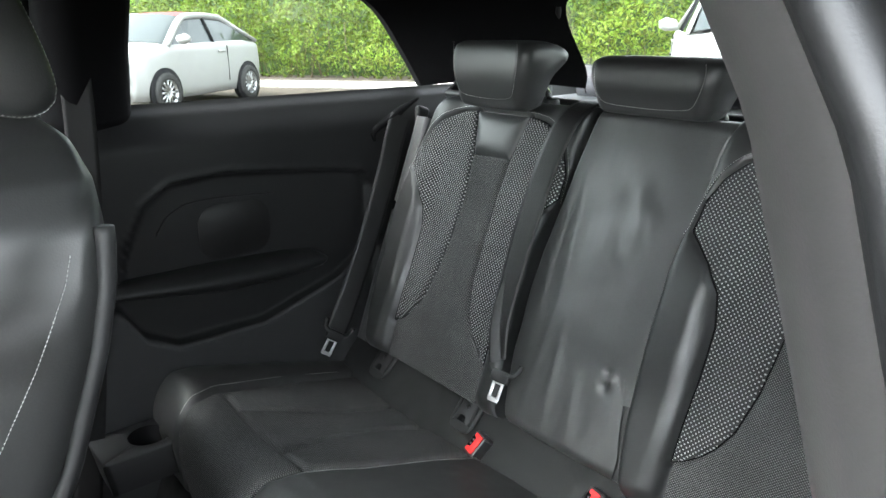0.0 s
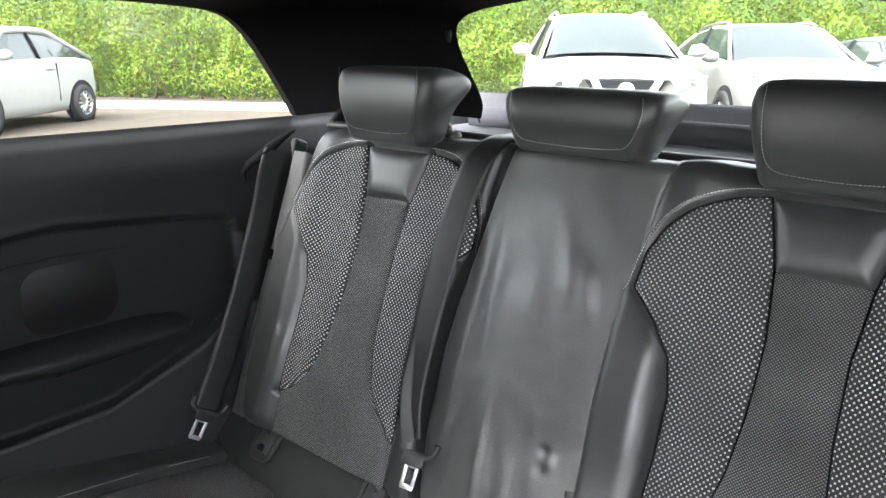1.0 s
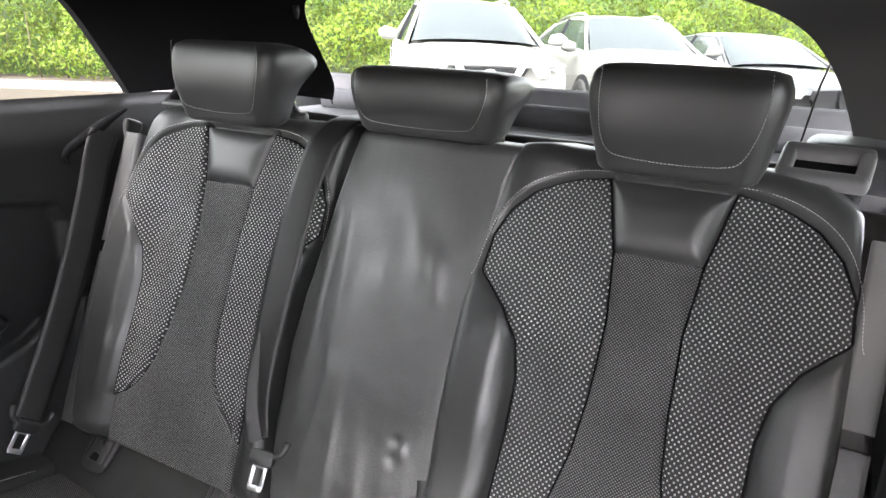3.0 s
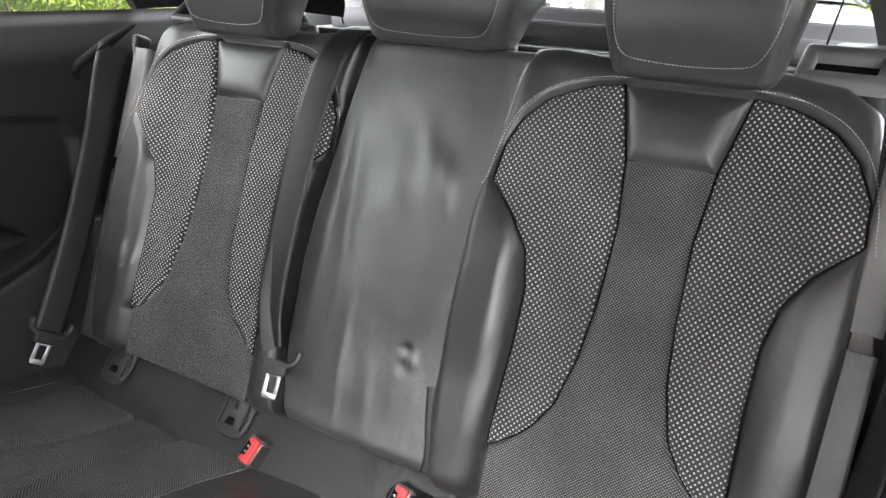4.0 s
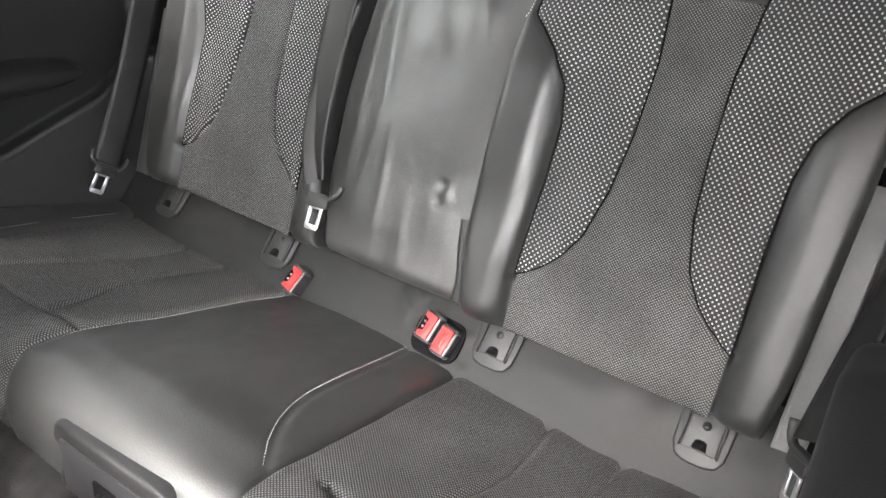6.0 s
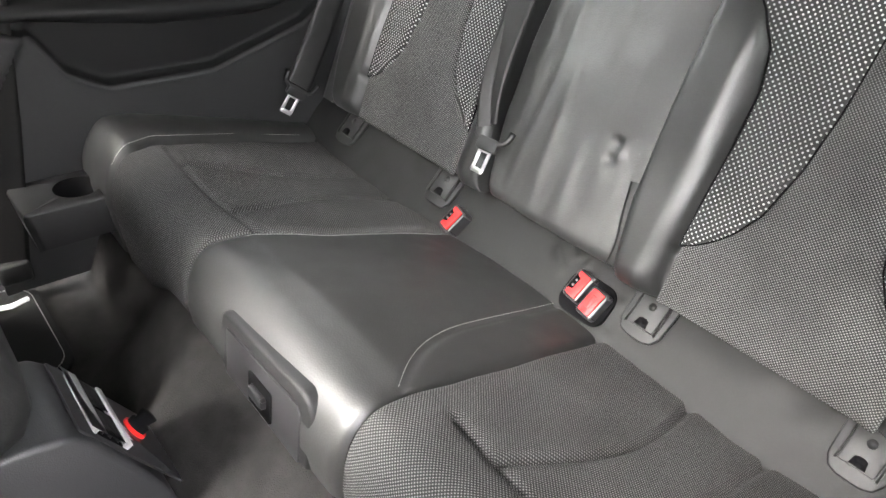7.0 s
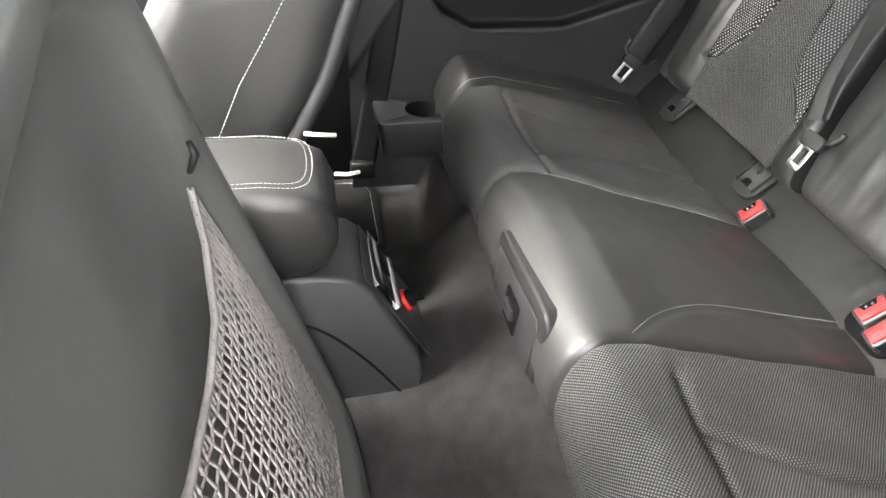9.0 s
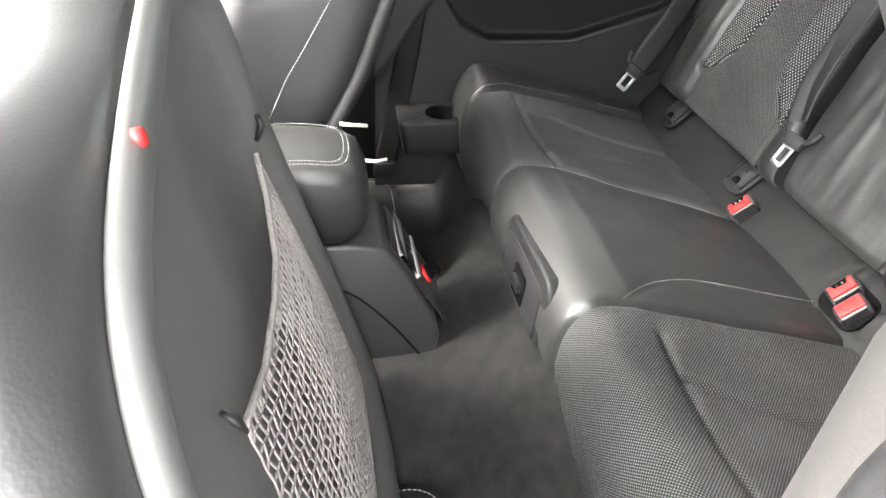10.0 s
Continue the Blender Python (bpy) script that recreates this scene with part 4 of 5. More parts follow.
def buckle(x, v, turn, slots):
    """A red-topped belt buckle; slots: True for the one with an open tongue slot."""
    root = thing("belt_buckle", strip_at(x, v, 0), "red and black seat belt buckle between the cushions", "belt buckle", "belt buckles")
    t = radians(turn)
    U = (ST_U * math.cos(t) + ST_V * math.sin(t)).normalized()
    V = (ST_V * math.cos(t) - ST_U * math.sin(t)).normalized()
    # the buckle leans forward out of the strip
    N = (ST_N * 0.9 + Vector((0, -0.35, 0.25))).normalized()
    U = (U - N * U.dot(N)).normalized()
    V = N.cross(U)
    o = strip_at(x, v, -0.020)
    part("housing", prism(round_rect(0.045, 0.029, 0.006), 0.040, o, U, V, 0.003, 3), PLASTIC_SMOOTH, root)
    p = o + N * 0.0405
    if slots:
        part("release_button", prism([(-0.018, -0.010), (0.018, -0.010), (0.018, 0.009), (0.011, 0.009), (0.009, 0.002), (-0.009, 0.002), (-0.011, 0.009), (-0.018, 0.009)], 0.004, p - N * 0.0015, U, V, 0.001), RED, root, "red release button")
        # the slot's dark inside is a near-black plate on the housing
        part("tongue_slot", prism([(-0.012, 0.0015), (0.012, 0.0015), (0.012, 0.0105), (-0.012, 0.0105)], 0.0012, p, U, V), HEADLINER, root)
        for dx in (-0.004, 0.004):
            part("latch_pin", box_geo(tuple(p + U * dx + V * 0.0055 + N * 0.001), (0.003, 0.003, 0.003), 0.0008), STEEL, root)
    else:
        part("release_button", prism(round_rect(0.036, 0.020, 0.002), 0.004, p - N * 0.0015, U, V, 0.001), RED, root, "red release button")
        part("button_ridge", prism(round_rect(0.020, 0.007, 0.0015), 0.0016, p + N * 0.0022, U, V, 0.0006), RED, root)


buckle(-0.134, -0.037, 77, True)
buckle(0.118, -0.016, 82, True)
buckle(0.150, -0.026, 82, False)
# no hole here: a near-black plate carries the opening's shade
sock = part("buckle_well", prism(round_rect(0.078, 0.062, 0.020, 9), 0.006, strip_at(0.132, -0.026, -0.003), ST_U, ST_V, 0.0006), HEADLINER)
tagged(sock, "dark plate for the shaded opening around twin buckles", "buckle well")

# ---- hatch in the bench front, bezel on the near backrest ----
h = thing("ski_hatch", (0.02, -0.458, 0.44), "black plastic pull-out hatch in the bench front", "hatch")
FX, FZ = (1, 0, 0), (0, 0.08, 1)
out = [(-0.100, -0.034), (0.104, -0.034), (0.108, 0.050), (0.100, 0.066), (0.088, 0.072), (-0.088, 0.062), (-0.098, 0.056), (-0.102, 0.042)]
part("frame", prism(out[::-1], -0.045, (0.022, -0.461, 0.438), FX, FZ, 0.006, 4), PLASTIC, h)
part("door", prism([(-0.084, -0.032), (0.088, -0.032), (0.088, 0.040), (0.080, 0.050), (-0.082, 0.044)][::-1], -0.004, (0.022, -0.4635, 0.438), FX, FZ, 0.001), PLASTIC_SMOOTH, h)
# recess shade as a near-black plate laid on the door
part("latch_recess", prism(round_rect(0.052, 0.046, 0.004)[::-1], -0.003, (0.026, -0.4655, 0.440), FX, FZ, 0.0008), HEADLINER, h)
part("latch_handle", prism(round_rect(0.034, 0.016, 0.004)[::-1], -0.008, (0.026, -0.4715, 0.443), FX, FZ, 0.002), PLASTIC_SMOOTH, h)

for s, xb in ((1, 0.514), (-1, -0.485)):
    bz = thing("backrest_release", (xb, 0.245, 1.03), "satin plastic backrest release with a recessed grip", "release handle", "backrest releases")
    R = Euler((radians(34), 0, radians(-6 * s))).to_matrix().to_4x4()
    part("bezel", merge(*[box_geo(tuple(Vector((xb, 0.248, 1.046)) + R @ Vector(c)), sz, 0.006, 3, R) for c, sz in (((0, -0.022, 0), (0.094, 0.016, 0.022)), ((0, 0.022, 0), (0.094, 0.016, 0.022)), ((-0.040, 0, 0), (0.016, 0.05, 0.022)), ((0.040, 0, 0), (0.016, 0.05, 0.022)))]), BEZEL if s > 0 else PLASTIC, bz)
    part("grip", box_geo(tuple(Vector((xb, 0.248, 1.038)) + R @ Vector((0, 0, 0))), (0.07, 0.034, 0.008), 0.003, 2, R), HEADLINER, bz)
# slotted belt outlet on the backrest's top
bo = thing("belt_outlet", (-0.09, 0.25, 1.04), "grey plastic belt outlet on top of the backrest", "belt guide")
part("frame", box_geo((-0.085, 0.262, 1.040), (0.13, 0.05, 0.014), 0.005, 3), PLASTIC, bo)
# thin near-black bar on the frame stands for the slot's shade
part("slot", box_geo((-0.085, 0.262, 1.0478), (0.085, 0.012, 0.002), 0.0), HEADLINER, bo)


# ---- front seats ----
def cap_ends(geo, rows, n):
    vs, fs = geo
    return vs, fs + [tuple(range(n))[::-1], tuple(range((rows - 1) * n, rows * n))]


drv = thing("front_car_seat", (-0.33, -0.8, 0.28), "black leather front seat with pale double stitching", "car seat", "front seats")
zz = np.r_[np.linspace(0.36, 1.0, 50), np.linspace(1.01, 1.082, 14)]
yr = np.interp(zz, [0.36, 0.45, 0.625, 0.695, 0.79, 0.833, 0.907, 0.958, 1.015, 1.057, 1.082], [-0.835, -0.790, -0.702, -0.664, -0.630, -0.615, -0.597, -0.591, -0.592, -0.604, -0.630])
hw = np.interp(zz, [0.36, 0.90, 0.97, 1.02, 1.05, 1.07, 1.082], [0.232, 0.232, 0.222, 0.195, 0.165, 0.12, 0.05])
th = np.interp(zz, [0.36, 0.6, 0.9, 1.03, 1.082], [0.30, 0.27, 0.20, 0.13, 0.05])
ang = np.linspace(0, 2 * math.pi, 72, endpoint=False)
c_, s_ = np.cos(ang), np.sin(ang)
cc, ss = np.sign(c_) * np.abs(c_) ** 0.24, np.sign(s_) * np.abs(s_) ** 0.34
Pd = np.stack([-0.332 + hw[:, None] * cc[None], (yr - th / 2)[:, None] + (th / 2)[:, None] * ss[None], np.repeat(zz[:, None], 72, 1)], -1)
# groove of the side seam
sm = np.array([(-0.600, 1.03), (-0.605, 1.01), (-0.637, 0.967), (-0.68, 0.915), (-0.74, 0.85), (-0.80, 0.80)])
sm2 = np.array([(-0.641, 0.946), (-0.650, 0.918), (-0.695, 0.829), (-0.738, 0.755), (-0.772, 0.70), (-0.808, 0.625), (-0.86, 0.50)])
side = sstep(-0.20, -0.13, Pd[..., 0])
gro = np.maximum(np.exp(-(seg_dist(Pd[..., 1], Pd[..., 2], sm) / 0.006) ** 2), np.exp(-(seg_dist(Pd[..., 1], Pd[..., 2], sm2) / 0.006) ** 2))
Pd[..., 0] -= 0.006 * gro * side
part("backrest", cap_ends(grid_geo(Pd, wrap=True), len(zz), 72), LEATHER, drv)


def on_side(path, dx=0.0):
    """Places on the seat's inner flank."""
    out = []
    for y, z in path:
        k = np.interp(z, zz, np.arange(len(zz)))
        row = Pd[int(round(k))]
        front = row[row[:, 0] > -0.332]
        out.append((np.interp(y, np.sort(front[:, 1]), front[np.argsort(front[:, 1]), 0]) + dx, y, z))
    return np.array(out)


for d in (0.0,):
    ln = resample(sm2 + np.array([d, 0.0]), 90)
    part("stitching", stitches(on_side(ln, 0.004), 0.0034, 0.0018, 0.00045), THREAD, drv, "pale contrast stitching")
part("back_edge_trim", tube(np.stack([np.full(40, -0.113), np.interp(np.linspace(0.40, 0.97, 40), zz, yr) - 0.012, np.linspace(0.40, 0.97, 40)], 1), 0.011, 10), PLASTIC, drv, "plastic edging of the seat back shell")
part("pull_tab", tube(np.array([(-0.097, -0.705, 0.637), (-0.092, -0.69, 0.637), (-0.097, -0.668, 0.633)]), 0.0028, 8), THREAD, drv, "white thread loop")
part("pull_tab", tube(np.array([(-0.099, -0.672, 0.579), (-0.094, -0.657, 0.580), (-0.099, -0.641, 0.580)]), 0.0026, 8), THREAD, drv, "white thread loop")
part("seat_base", box_geo((-0.332, -1.10, 0.42), (0.46, 0.56, 0.16), 0.05, 4), LEATHER, drv)
hr = thing("front_head_restraint", (-0.33, -0.68, 1.12), "black leather front head restraint with pale stitched edge", "head restraint")
prof = smooth_path([(-0.060, 1.100), (-0.012, 1.086), (0.018, 1.100), (0.024, 1.13), (0.0, 1.22), (-0.03, 1.30), (-0.07, 1.31), (-0.10, 1.27), (-0.095, 1.15), (-0.060, 1.100)], 40, 3)[:-1]
a = np.linspace(-1, 1, 33)
sc = 0.75 + 0.25 * (1 - np.abs(a) ** 8) ** 0.4
Ph = np.stack([np.repeat((-0.332 + 0.135 * a)[:, None], len(prof), 1), -0.627 + (prof[None, :, 0] + 0.03) * sc[:, None] - 0.03, 1.178 + (prof[None, :, 1] - 1.19) * sc[:, None]], -1)
part("cushion", cap_ends(grid_geo(Ph, wrap=True), 33, len(prof)), LEATHER, hr)
part("stitching", stitches(np.concatenate([Ph[30], Ph[30][:1]]) + np.array([0.0015, 0, 0]), 0.0034, 0.0018, 0.0006), THREAD, hr, "pale contrast stitching")
for x in (-0.39, -0.27):
    part("post", tube(np.array([(x, -0.665, 1.05), (x, -0.665, 1.12)]), 0.006, 10), CHROME, hr, "chrome post")

# the near front seat, tipped forward, seen from behind
seat = thing("front_car_seat", (0.37, -0.85, 0.28), "tipped-forward front seat with charcoal back shell and net", "car seat", "front seats")


def shell_pt(x, z, off=0.0):
    x, z, off = np.broadcast_arrays(np.asarray(x, float), np.asarray(z, float), np.asarray(off, float))
    return np.stack([x, -0.782 - 0.27 * (z - 0.769) + 0.965 * off, z + 0.26 * off], -1)


RIM = smooth_path([(0.37, 0.30), (0.20, 0.30), (0.105, 0.36), (0.104, 0.42), (0.122, 0.58), (0.140, 0.70), (0.150, 0.79), (0.145, 0.86), (0.160, 0.910), (0.205, 0.940), (0.260, 0.944), (0.330, 0.926), (0.453, 0.899), (0.535, 0.874), (0.585, 0.842), (0.622, 0.79), (0.640, 0.70), (0.635, 0.50), (0.60, 0.36), (0.54, 0.30), (0.37, 0.30)], 130, 2)[:-1]
cen = np.array([0.37, 0.60])
rings = []
for k, (sc, of) in enumerate(((0.0, -0.034), (0.3, -0.034), (0.55, -0.032), (0.72, -0.029), (0.82, -0.024), (0.86, -0.014), (0.885, -0.006), (0.915, -0.001), (0.95, 0.001), (0.975, 0.001), (0.992, -0.002), (1.0, -0.007), (0.985, -0.012))):
    q_ = cen + (RIM - cen) * max(sc, 0.001)
    rings.append(shell_pt(q_[:, 0], q_[:, 1], of))
Pn = np.stack(rings)
Pn[:5] += (wobble(Pn[:5], 6, 0.022))[..., None] * np.array([0, 1, 0.2])
part("back_shell", grid_geo(Pn, wrap=True), SHELL, seat, "scuffed charcoal plastic back shell")
rings = []
for sc, of, push in ((0.97, -0.012, 0.0), (0.992, -0.010, 0.1), (1.02, -0.022, 0.5), (1.045, -0.050, 0.9), (1.055, -0.085, 1.0), (1.04, -0.130, 1.0), (0.98, -0.17, 0.8), (0.85, -0.19, 0.3), (0.5, -0.19, 0.0), (0.001, -0.19, 0.0)):
    q_ = cen + (RIM - cen) * sc
    bulge = sstep(0.36, 0.60, RIM[:, 0]) * push
    rings.append(shell_pt(q_[:, 0] + 0.030 * bulge, q_[:, 1] + 0.040 * bulge * (RIM[:, 1] > 0.6), of))
part("leather_cover", grid_geo(np.stack(rings), wrap=True, flip=True), LEATHER, seat, "black leather bolsters of the seat")
part("release_mark", tube(np.array([shell_pt(0.465, 0.887, -0.002), shell_pt(0.465, 0.887, 0.003), shell_pt(0.465, 0.887, 0.0035)]), [0.0055, 0.005, 0.001], 12), RED, seat, "small red release marker")
part("net_hook", tube(np.array([shell_pt(0.190, 0.778, 0.0), shell_pt(0.192, 0.768, 0.001), shell_pt(0.196, 0.757, -0.008)]), [0.003, 0.005, 0.003], 10, flat=0.7), PLASTIC, seat)
part("net_hook", tube(np.array([shell_pt(0.495, 0.730, -0.022), shell_pt(0.496, 0.722, -0.016), shell_pt(0.495, 0.71, -0.014)]), [0.002, 0.0045, 0.003], 10, flat=0.7), PLASTIC, seat)
part("seat_base", box_geo((0.37, -1.12, 0.42), (0.46, 0.56, 0.16), 0.05, 4), LEATHER, seat)


# knotted net: an elastic upper edge that sags between its hooks, and a mesh of cords below it
def net_pt(u, v):
    """u across, v down from the elastic edge."""
    top = np.array([(0.192, 0.744), (0.222, 0.712), (0.278, 0.684), (0.335, 0.681), (0.42, 0.690), (0.495, 0.713)])
    t = np.linspace(0, 1, len(top))
    x0, z0 = np.interp(u, t, top[:, 0]), np.interp(u, t, top[:, 1])
    x1, z1 = 0.122 + 0.42 * u, 0.40 - 0.03 * np.sin(math.pi * u)
    x, z = x0 + (x1 - x0) * v, z0 + (z1 - z0) * v
    return shell_pt(x, z, -0.014 + 0.012 * np.sin(math.pi * np.clip(v, 0, 1)) * np.sin(math.pi * np.clip(u * 0.9 + 0.05, 0, 1)))


net = []
nu, nv = 33, 27
rng = np.random.RandomState(4)
jx, jy = rng.uniform(-0.004, 0.004, (nv + 1, nu + 1)), rng.uniform(-0.004, 0.004, (nv + 1, nu + 1))
for j in range(nv + 1):
    uu = np.clip(np.linspace(0, 1, nu + 1) + jx[j] * (0 < j), 0, 1)
    vv = np.clip(j / nv + jy[j] + 0.10 / nv * np.where(np.arange(nu + 1) % 2, 1, -1), 0, 1)
    net.append(tube(net_pt(uu, vv), 0.0011, 5, caps=False))
for i in range(nu + 1):
    vv = np.linspace(0, 1, nv + 1)
    uu = np.clip(i / nu + jx[:, i] + 0.12 / nu * np.where(np.arange(nv + 1) % 2, 1, -1), 0, 1)
    net.append(tube(net_pt(uu, vv), 0.0016, 5, caps=False, flat=0.6))
part("storage_net", merge(*net), CORD, seat, "grey knotted string net")
part("net_elastic", merge(tube(net_pt(np.linspace(0, 1, 60), np.zeros(60)), 0.003, 6), *[tube(net_pt(np.array([u - 0.010, u, u + 0.012]), np.array([0.035, -0.012, 0.03])), 0.0012, 4) for u in np.linspace(0.02, 0.98, 22)]), CORD, seat, "grey elastic edge")

# ---- centre console ----
SILVER = mat("satin_silver", (0.62, 0.62, 0.63), 0.3, metal=0.5, grain=500, vary=0.1, bump=0.05)
con = thing("centre_console", (0.01, -0.8, 0.35), "dark grey centre console with rear air vent and socket", "centre console")
sideprof = [(-1.30, 0.30), (-0.60, 0.325), (-0.574, 0.385), (-0.600, 0.445), (-0.640, 0.522), (-0.655, 0.540), (-0.690, 0.548), (-1.30, 0.56)]
part("body", prism(smooth_path(sideprof + [sideprof[0]], 60, 1)[:-1].tolist(), 0.128, (-0.060, 0, 0), (0, 1, 0), (0, 0, 1), 0.007, 3), CONSOLE, con)
part("lower_panel_seam", tube(smooth_path([(0.0695, -0.74, 0.490), (0.0695, -0.70, 0.475), (0.0695, -0.65, 0.42), (0.0695, -0.60, 0.345)], 24, 2), 0.0016, 6), HEADLINER, con)
RFX, RFY = Vector((1, 0, 0)), Vector((0, -0.515, 0.857))       # the sloping rear face
RFN = RFX.cross(RFY)


def rear_face(x, v, lift=0.0):
    return Vector((x, -0.6225, 0.487)) + RFY * v - RFN * lift * (1 if RFN.y < 0 else -1)


def plate(name, w, h_, x, v, d, material, label="", r=0.003):
    pr = prism(round_rect(w, h_, r), d, rear_face(x, v), RFX, RFY, min(0.001, d * 0.3))
    vs, fs = pr
    away = rear_face(0, 0, 1.0) - rear_face(0, 0)
    mean = vs.mean(0) - np.array(rear_face(x, v))
    if np.dot(mean, np.array(away)) < 0:
        vs = vs - 2 * ((vs - np.array(rear_face(x, v))) @ np.array(away))[:, None] * np.array(away)[None]
    return part(name, (vs, fs), material, con, label)


plate("rear_panel", 0.108, 0.150, 0.004, -0.020, 0.0025, PLASTIC_SMOOTH)
plate("vent", 0.092, 0.036, 0.004, 0.012, 0.0035, HEADLINER)
for k in range(3):
    plate("vent_slat", 0.040, 0.004, -0.020, 0.002 + 0.011 * k, 0.007, PLASTIC)
    plate("vent_slat", 0.040, 0.004, 0.028, 0.002 + 0.011 * k, 0.007, PLASTIC)
plate("chrome_strip", 0.094, 0.009, 0.004, -0.009, 0.009, SILVER, "chrome strip under the vent")
plate("chrome_strip", 0.094, 0.005, 0.004, 0.033, 0.008, SILVER, "chrome strip over the vent")
for k in range(4):
    plate("vent_mark", 0.002, 0.003, 0.010 + 0.006 * k, -0.022, 0.0045, THREAD)
p0, away = rear_face(-0.004, -0.050), (rear_face(0, 0, 1.0) - rear_face(0, 0))
part("socket_ring", tube(np.array([p0, p0 + away * 0.006, p0 + away * 0.0062]), [0.0145, 0.0145, 0.010], 24), RED, con, "red ring of the power socket")
part("socket_cap", tube(np.array([p0 + away * 0.004, p0 + away * 0.012, p0 + away * 0.014, p0 + away * 0.024, p0 + away * 0.025]), [0.0118, 0.0118, 0.008, 0.0105, 0.001], 18), HEADLINER, con, "black socket cap")
arm = thing("armrest", (0.01, -0.8, 0.55), "padded black leather armrest with pale double stitching", "armrest")
prof = smooth_path([(-1.20, 0.560), (-0.74, 0.548), (-0.700, 0.548), (-0.676, 0.575), (-0.674, 0.625), (-0.690, 0.652), (-0.75, 0.664), (-1.20, 0.668)], 40, 2)
a = np.linspace(-1, 1, 29)
ex = (1 - np.abs(a) ** 6) ** 0.30
ym, zm = -0.92, 0.605
Pa = np.stack([np.repeat((0.010 + 0.066 * a)[:, None], 40, 1), ym + (prof[None, :, 0] - ym) * (0.94 + 0.06 * ex[:, None]), zm + (prof[None, :, 1] - zm) * (0.62 + 0.38 * ex[:, None])], -1)
part("pad", cap_ends(grid_geo(Pa, wrap=True), 29, 40), LEATHER, arm)


def pad_top(x, y):
    a_ = (x - 0.010) / 0.066
    e = (1 - min(1, abs(a_)) ** 6) ** 0.30
    yy = ym + (y - ym) / (0.94 + 0.06 * e)
    z = np.interp(yy, [-1.20, -0.75, -0.72, -0.69], [0.668, 0.664, 0.660, 0.652])
    return (x, y, zm + (z - zm) * (0.62 + 0.38 * e) + 0.0006)


for o in (0.0, 0.006):
    ln = smooth_path([(-0.045 - o, -1.15), (-0.045 - o, -0.735), (-0.040 - o, -0.712 + o), (-0.02, -0.704 + o), (0.03, -0.704 + o), (0.055 + o, -0.712 + o), (0.060 + o, -0.735), (0.060 + o, -1.15)], 160, 2)
    part("stitching", stitches(np.array([pad_top(min(0.0745, max(-0.0545, x)), y) for x, y in ln]), 0.0030, 0.0014, 0.00030), THREAD, arm, "pale contrast stitching")

# ---- cup holder tray, mats ----
tray = thing("cup_holder", (-0.57, -0.48, 0.43), "black plastic cup holder tray beside the bench", "cup holder")
ringp = np.array([(0.036 * math.cos(t), 0.036 * math.sin(t)) for t in np.linspace(0, 2 * math.pi, 33)[:-1]])
sq = np.array([(max(-0.075, min(0.05, 0.14 * math.cos(t))), max(-0.09, min(0.06, 0.14 * math.sin(t)))) for t in np.linspace(0, 2 * math.pi, 33)[:-1]])
Pt = np.stack([np.c_[ringp * 0.9, np.full(32, -0.06)], np.c_[ringp * 0.95, np.full(32, -0.004)], np.c_[ringp, np.zeros(32)], np.c_[sq, np.full(32, 0.0)], np.c_[sq * 1.04, np.full(32, -0.006)], np.c_[sq * np.array([0.98, 0.92]), np.full(32, -0.07)]])[2:] + np.array([-0.556, -0.484, 0.449])
part("tray", grid_geo(Pt, wrap=True), PLASTIC, tray)
well = np.stack([np.c_[ringp * 0.02, np.full(32, -0.06)], np.c_[ringp * 0.9, np.full(32, -0.06)], np.c_[ringp * 0.96, np.full(32, -0.004)], np.c_[ringp, np.full(32, 0.0)]]) + np.array([-0.556, -0.484, 0.449])
part("cup_well", grid_geo(well, wrap=True), HEADLINER, tray, "dark round cup well")
MAT = mat("black_mat", (0.018, 0.018, 0.018), 0.95, grain=1500, vary=0.4, bump=0.8, spec=0.1, dist=0.002)
for x0, x1, y1, lab in ((-0.64, -0.36, -0.575, "black carpet floor mat with pale stitched border"), (0.20, 0.60, -0.585, "black carpet mat with a pale stitched edge")):
    mt = thing("floor_mat", ((x0 + x1) / 2, -0.8, 0.24), lab, "floor mat", "floor mats")
    ol = np.array([((x0 + x1) / 2 + a_, -0.90 + b_) for a_, b_ in round_rect(x1 - x0, 2 * (y1 + 0.90), 0.05, 6)])
    part("carpet_top", prism(ol.tolist(), 0.010, (0, 0, 0.240), (1, 0, 0), (0, 1, 0), 0.003), MAT, mt)
    inn = np.array([((x0 + x1) / 2 + a_, -0.90 + b_) for a_, b_ in round_rect(x1 - x0 - 0.024, 2 * (y1 + 0.90) - 0.024, 0.042, 6)])
    part("border_stitching", stitches(np.c_[np.r_[inn, inn[:1]], np.full(len(inn) + 1, 0.2515)], 0.005, 0.002, 0.0009), THREAD, mt, "pale stitched border")


# ---- outside: car park, hedge, parked cars ----
GZ = 0.0
ASPHALT = mat("asphalt", (0.066, 0.054, 0.045), 0.9, spec=0.15, grain=60, vary=0.3, bump=0.4, large=0.5, dist=0.004)
KERB = mat("pale_kerb", (0.48, 0.46, 0.43), 0.85, grain=40, vary=0.2, bump=0.3, large=1.5)
SOIL = mat("soil", (0.055, 0.04, 0.03), 0.95, grain=20, vary=0.5, bump=0.6)
WHITE = mat("white_car_paint", (0.27, 0.27, 0.267), 0.45, grain=2, vary=0.03, bump=0.0, large=0.8, spec=0.3)
PEARL = mat("pearl_car_paint", (0.16, 0.158, 0.153), 0.35, grain=2, vary=0.04, bump=0.0, large=0.8, spec=0.3)
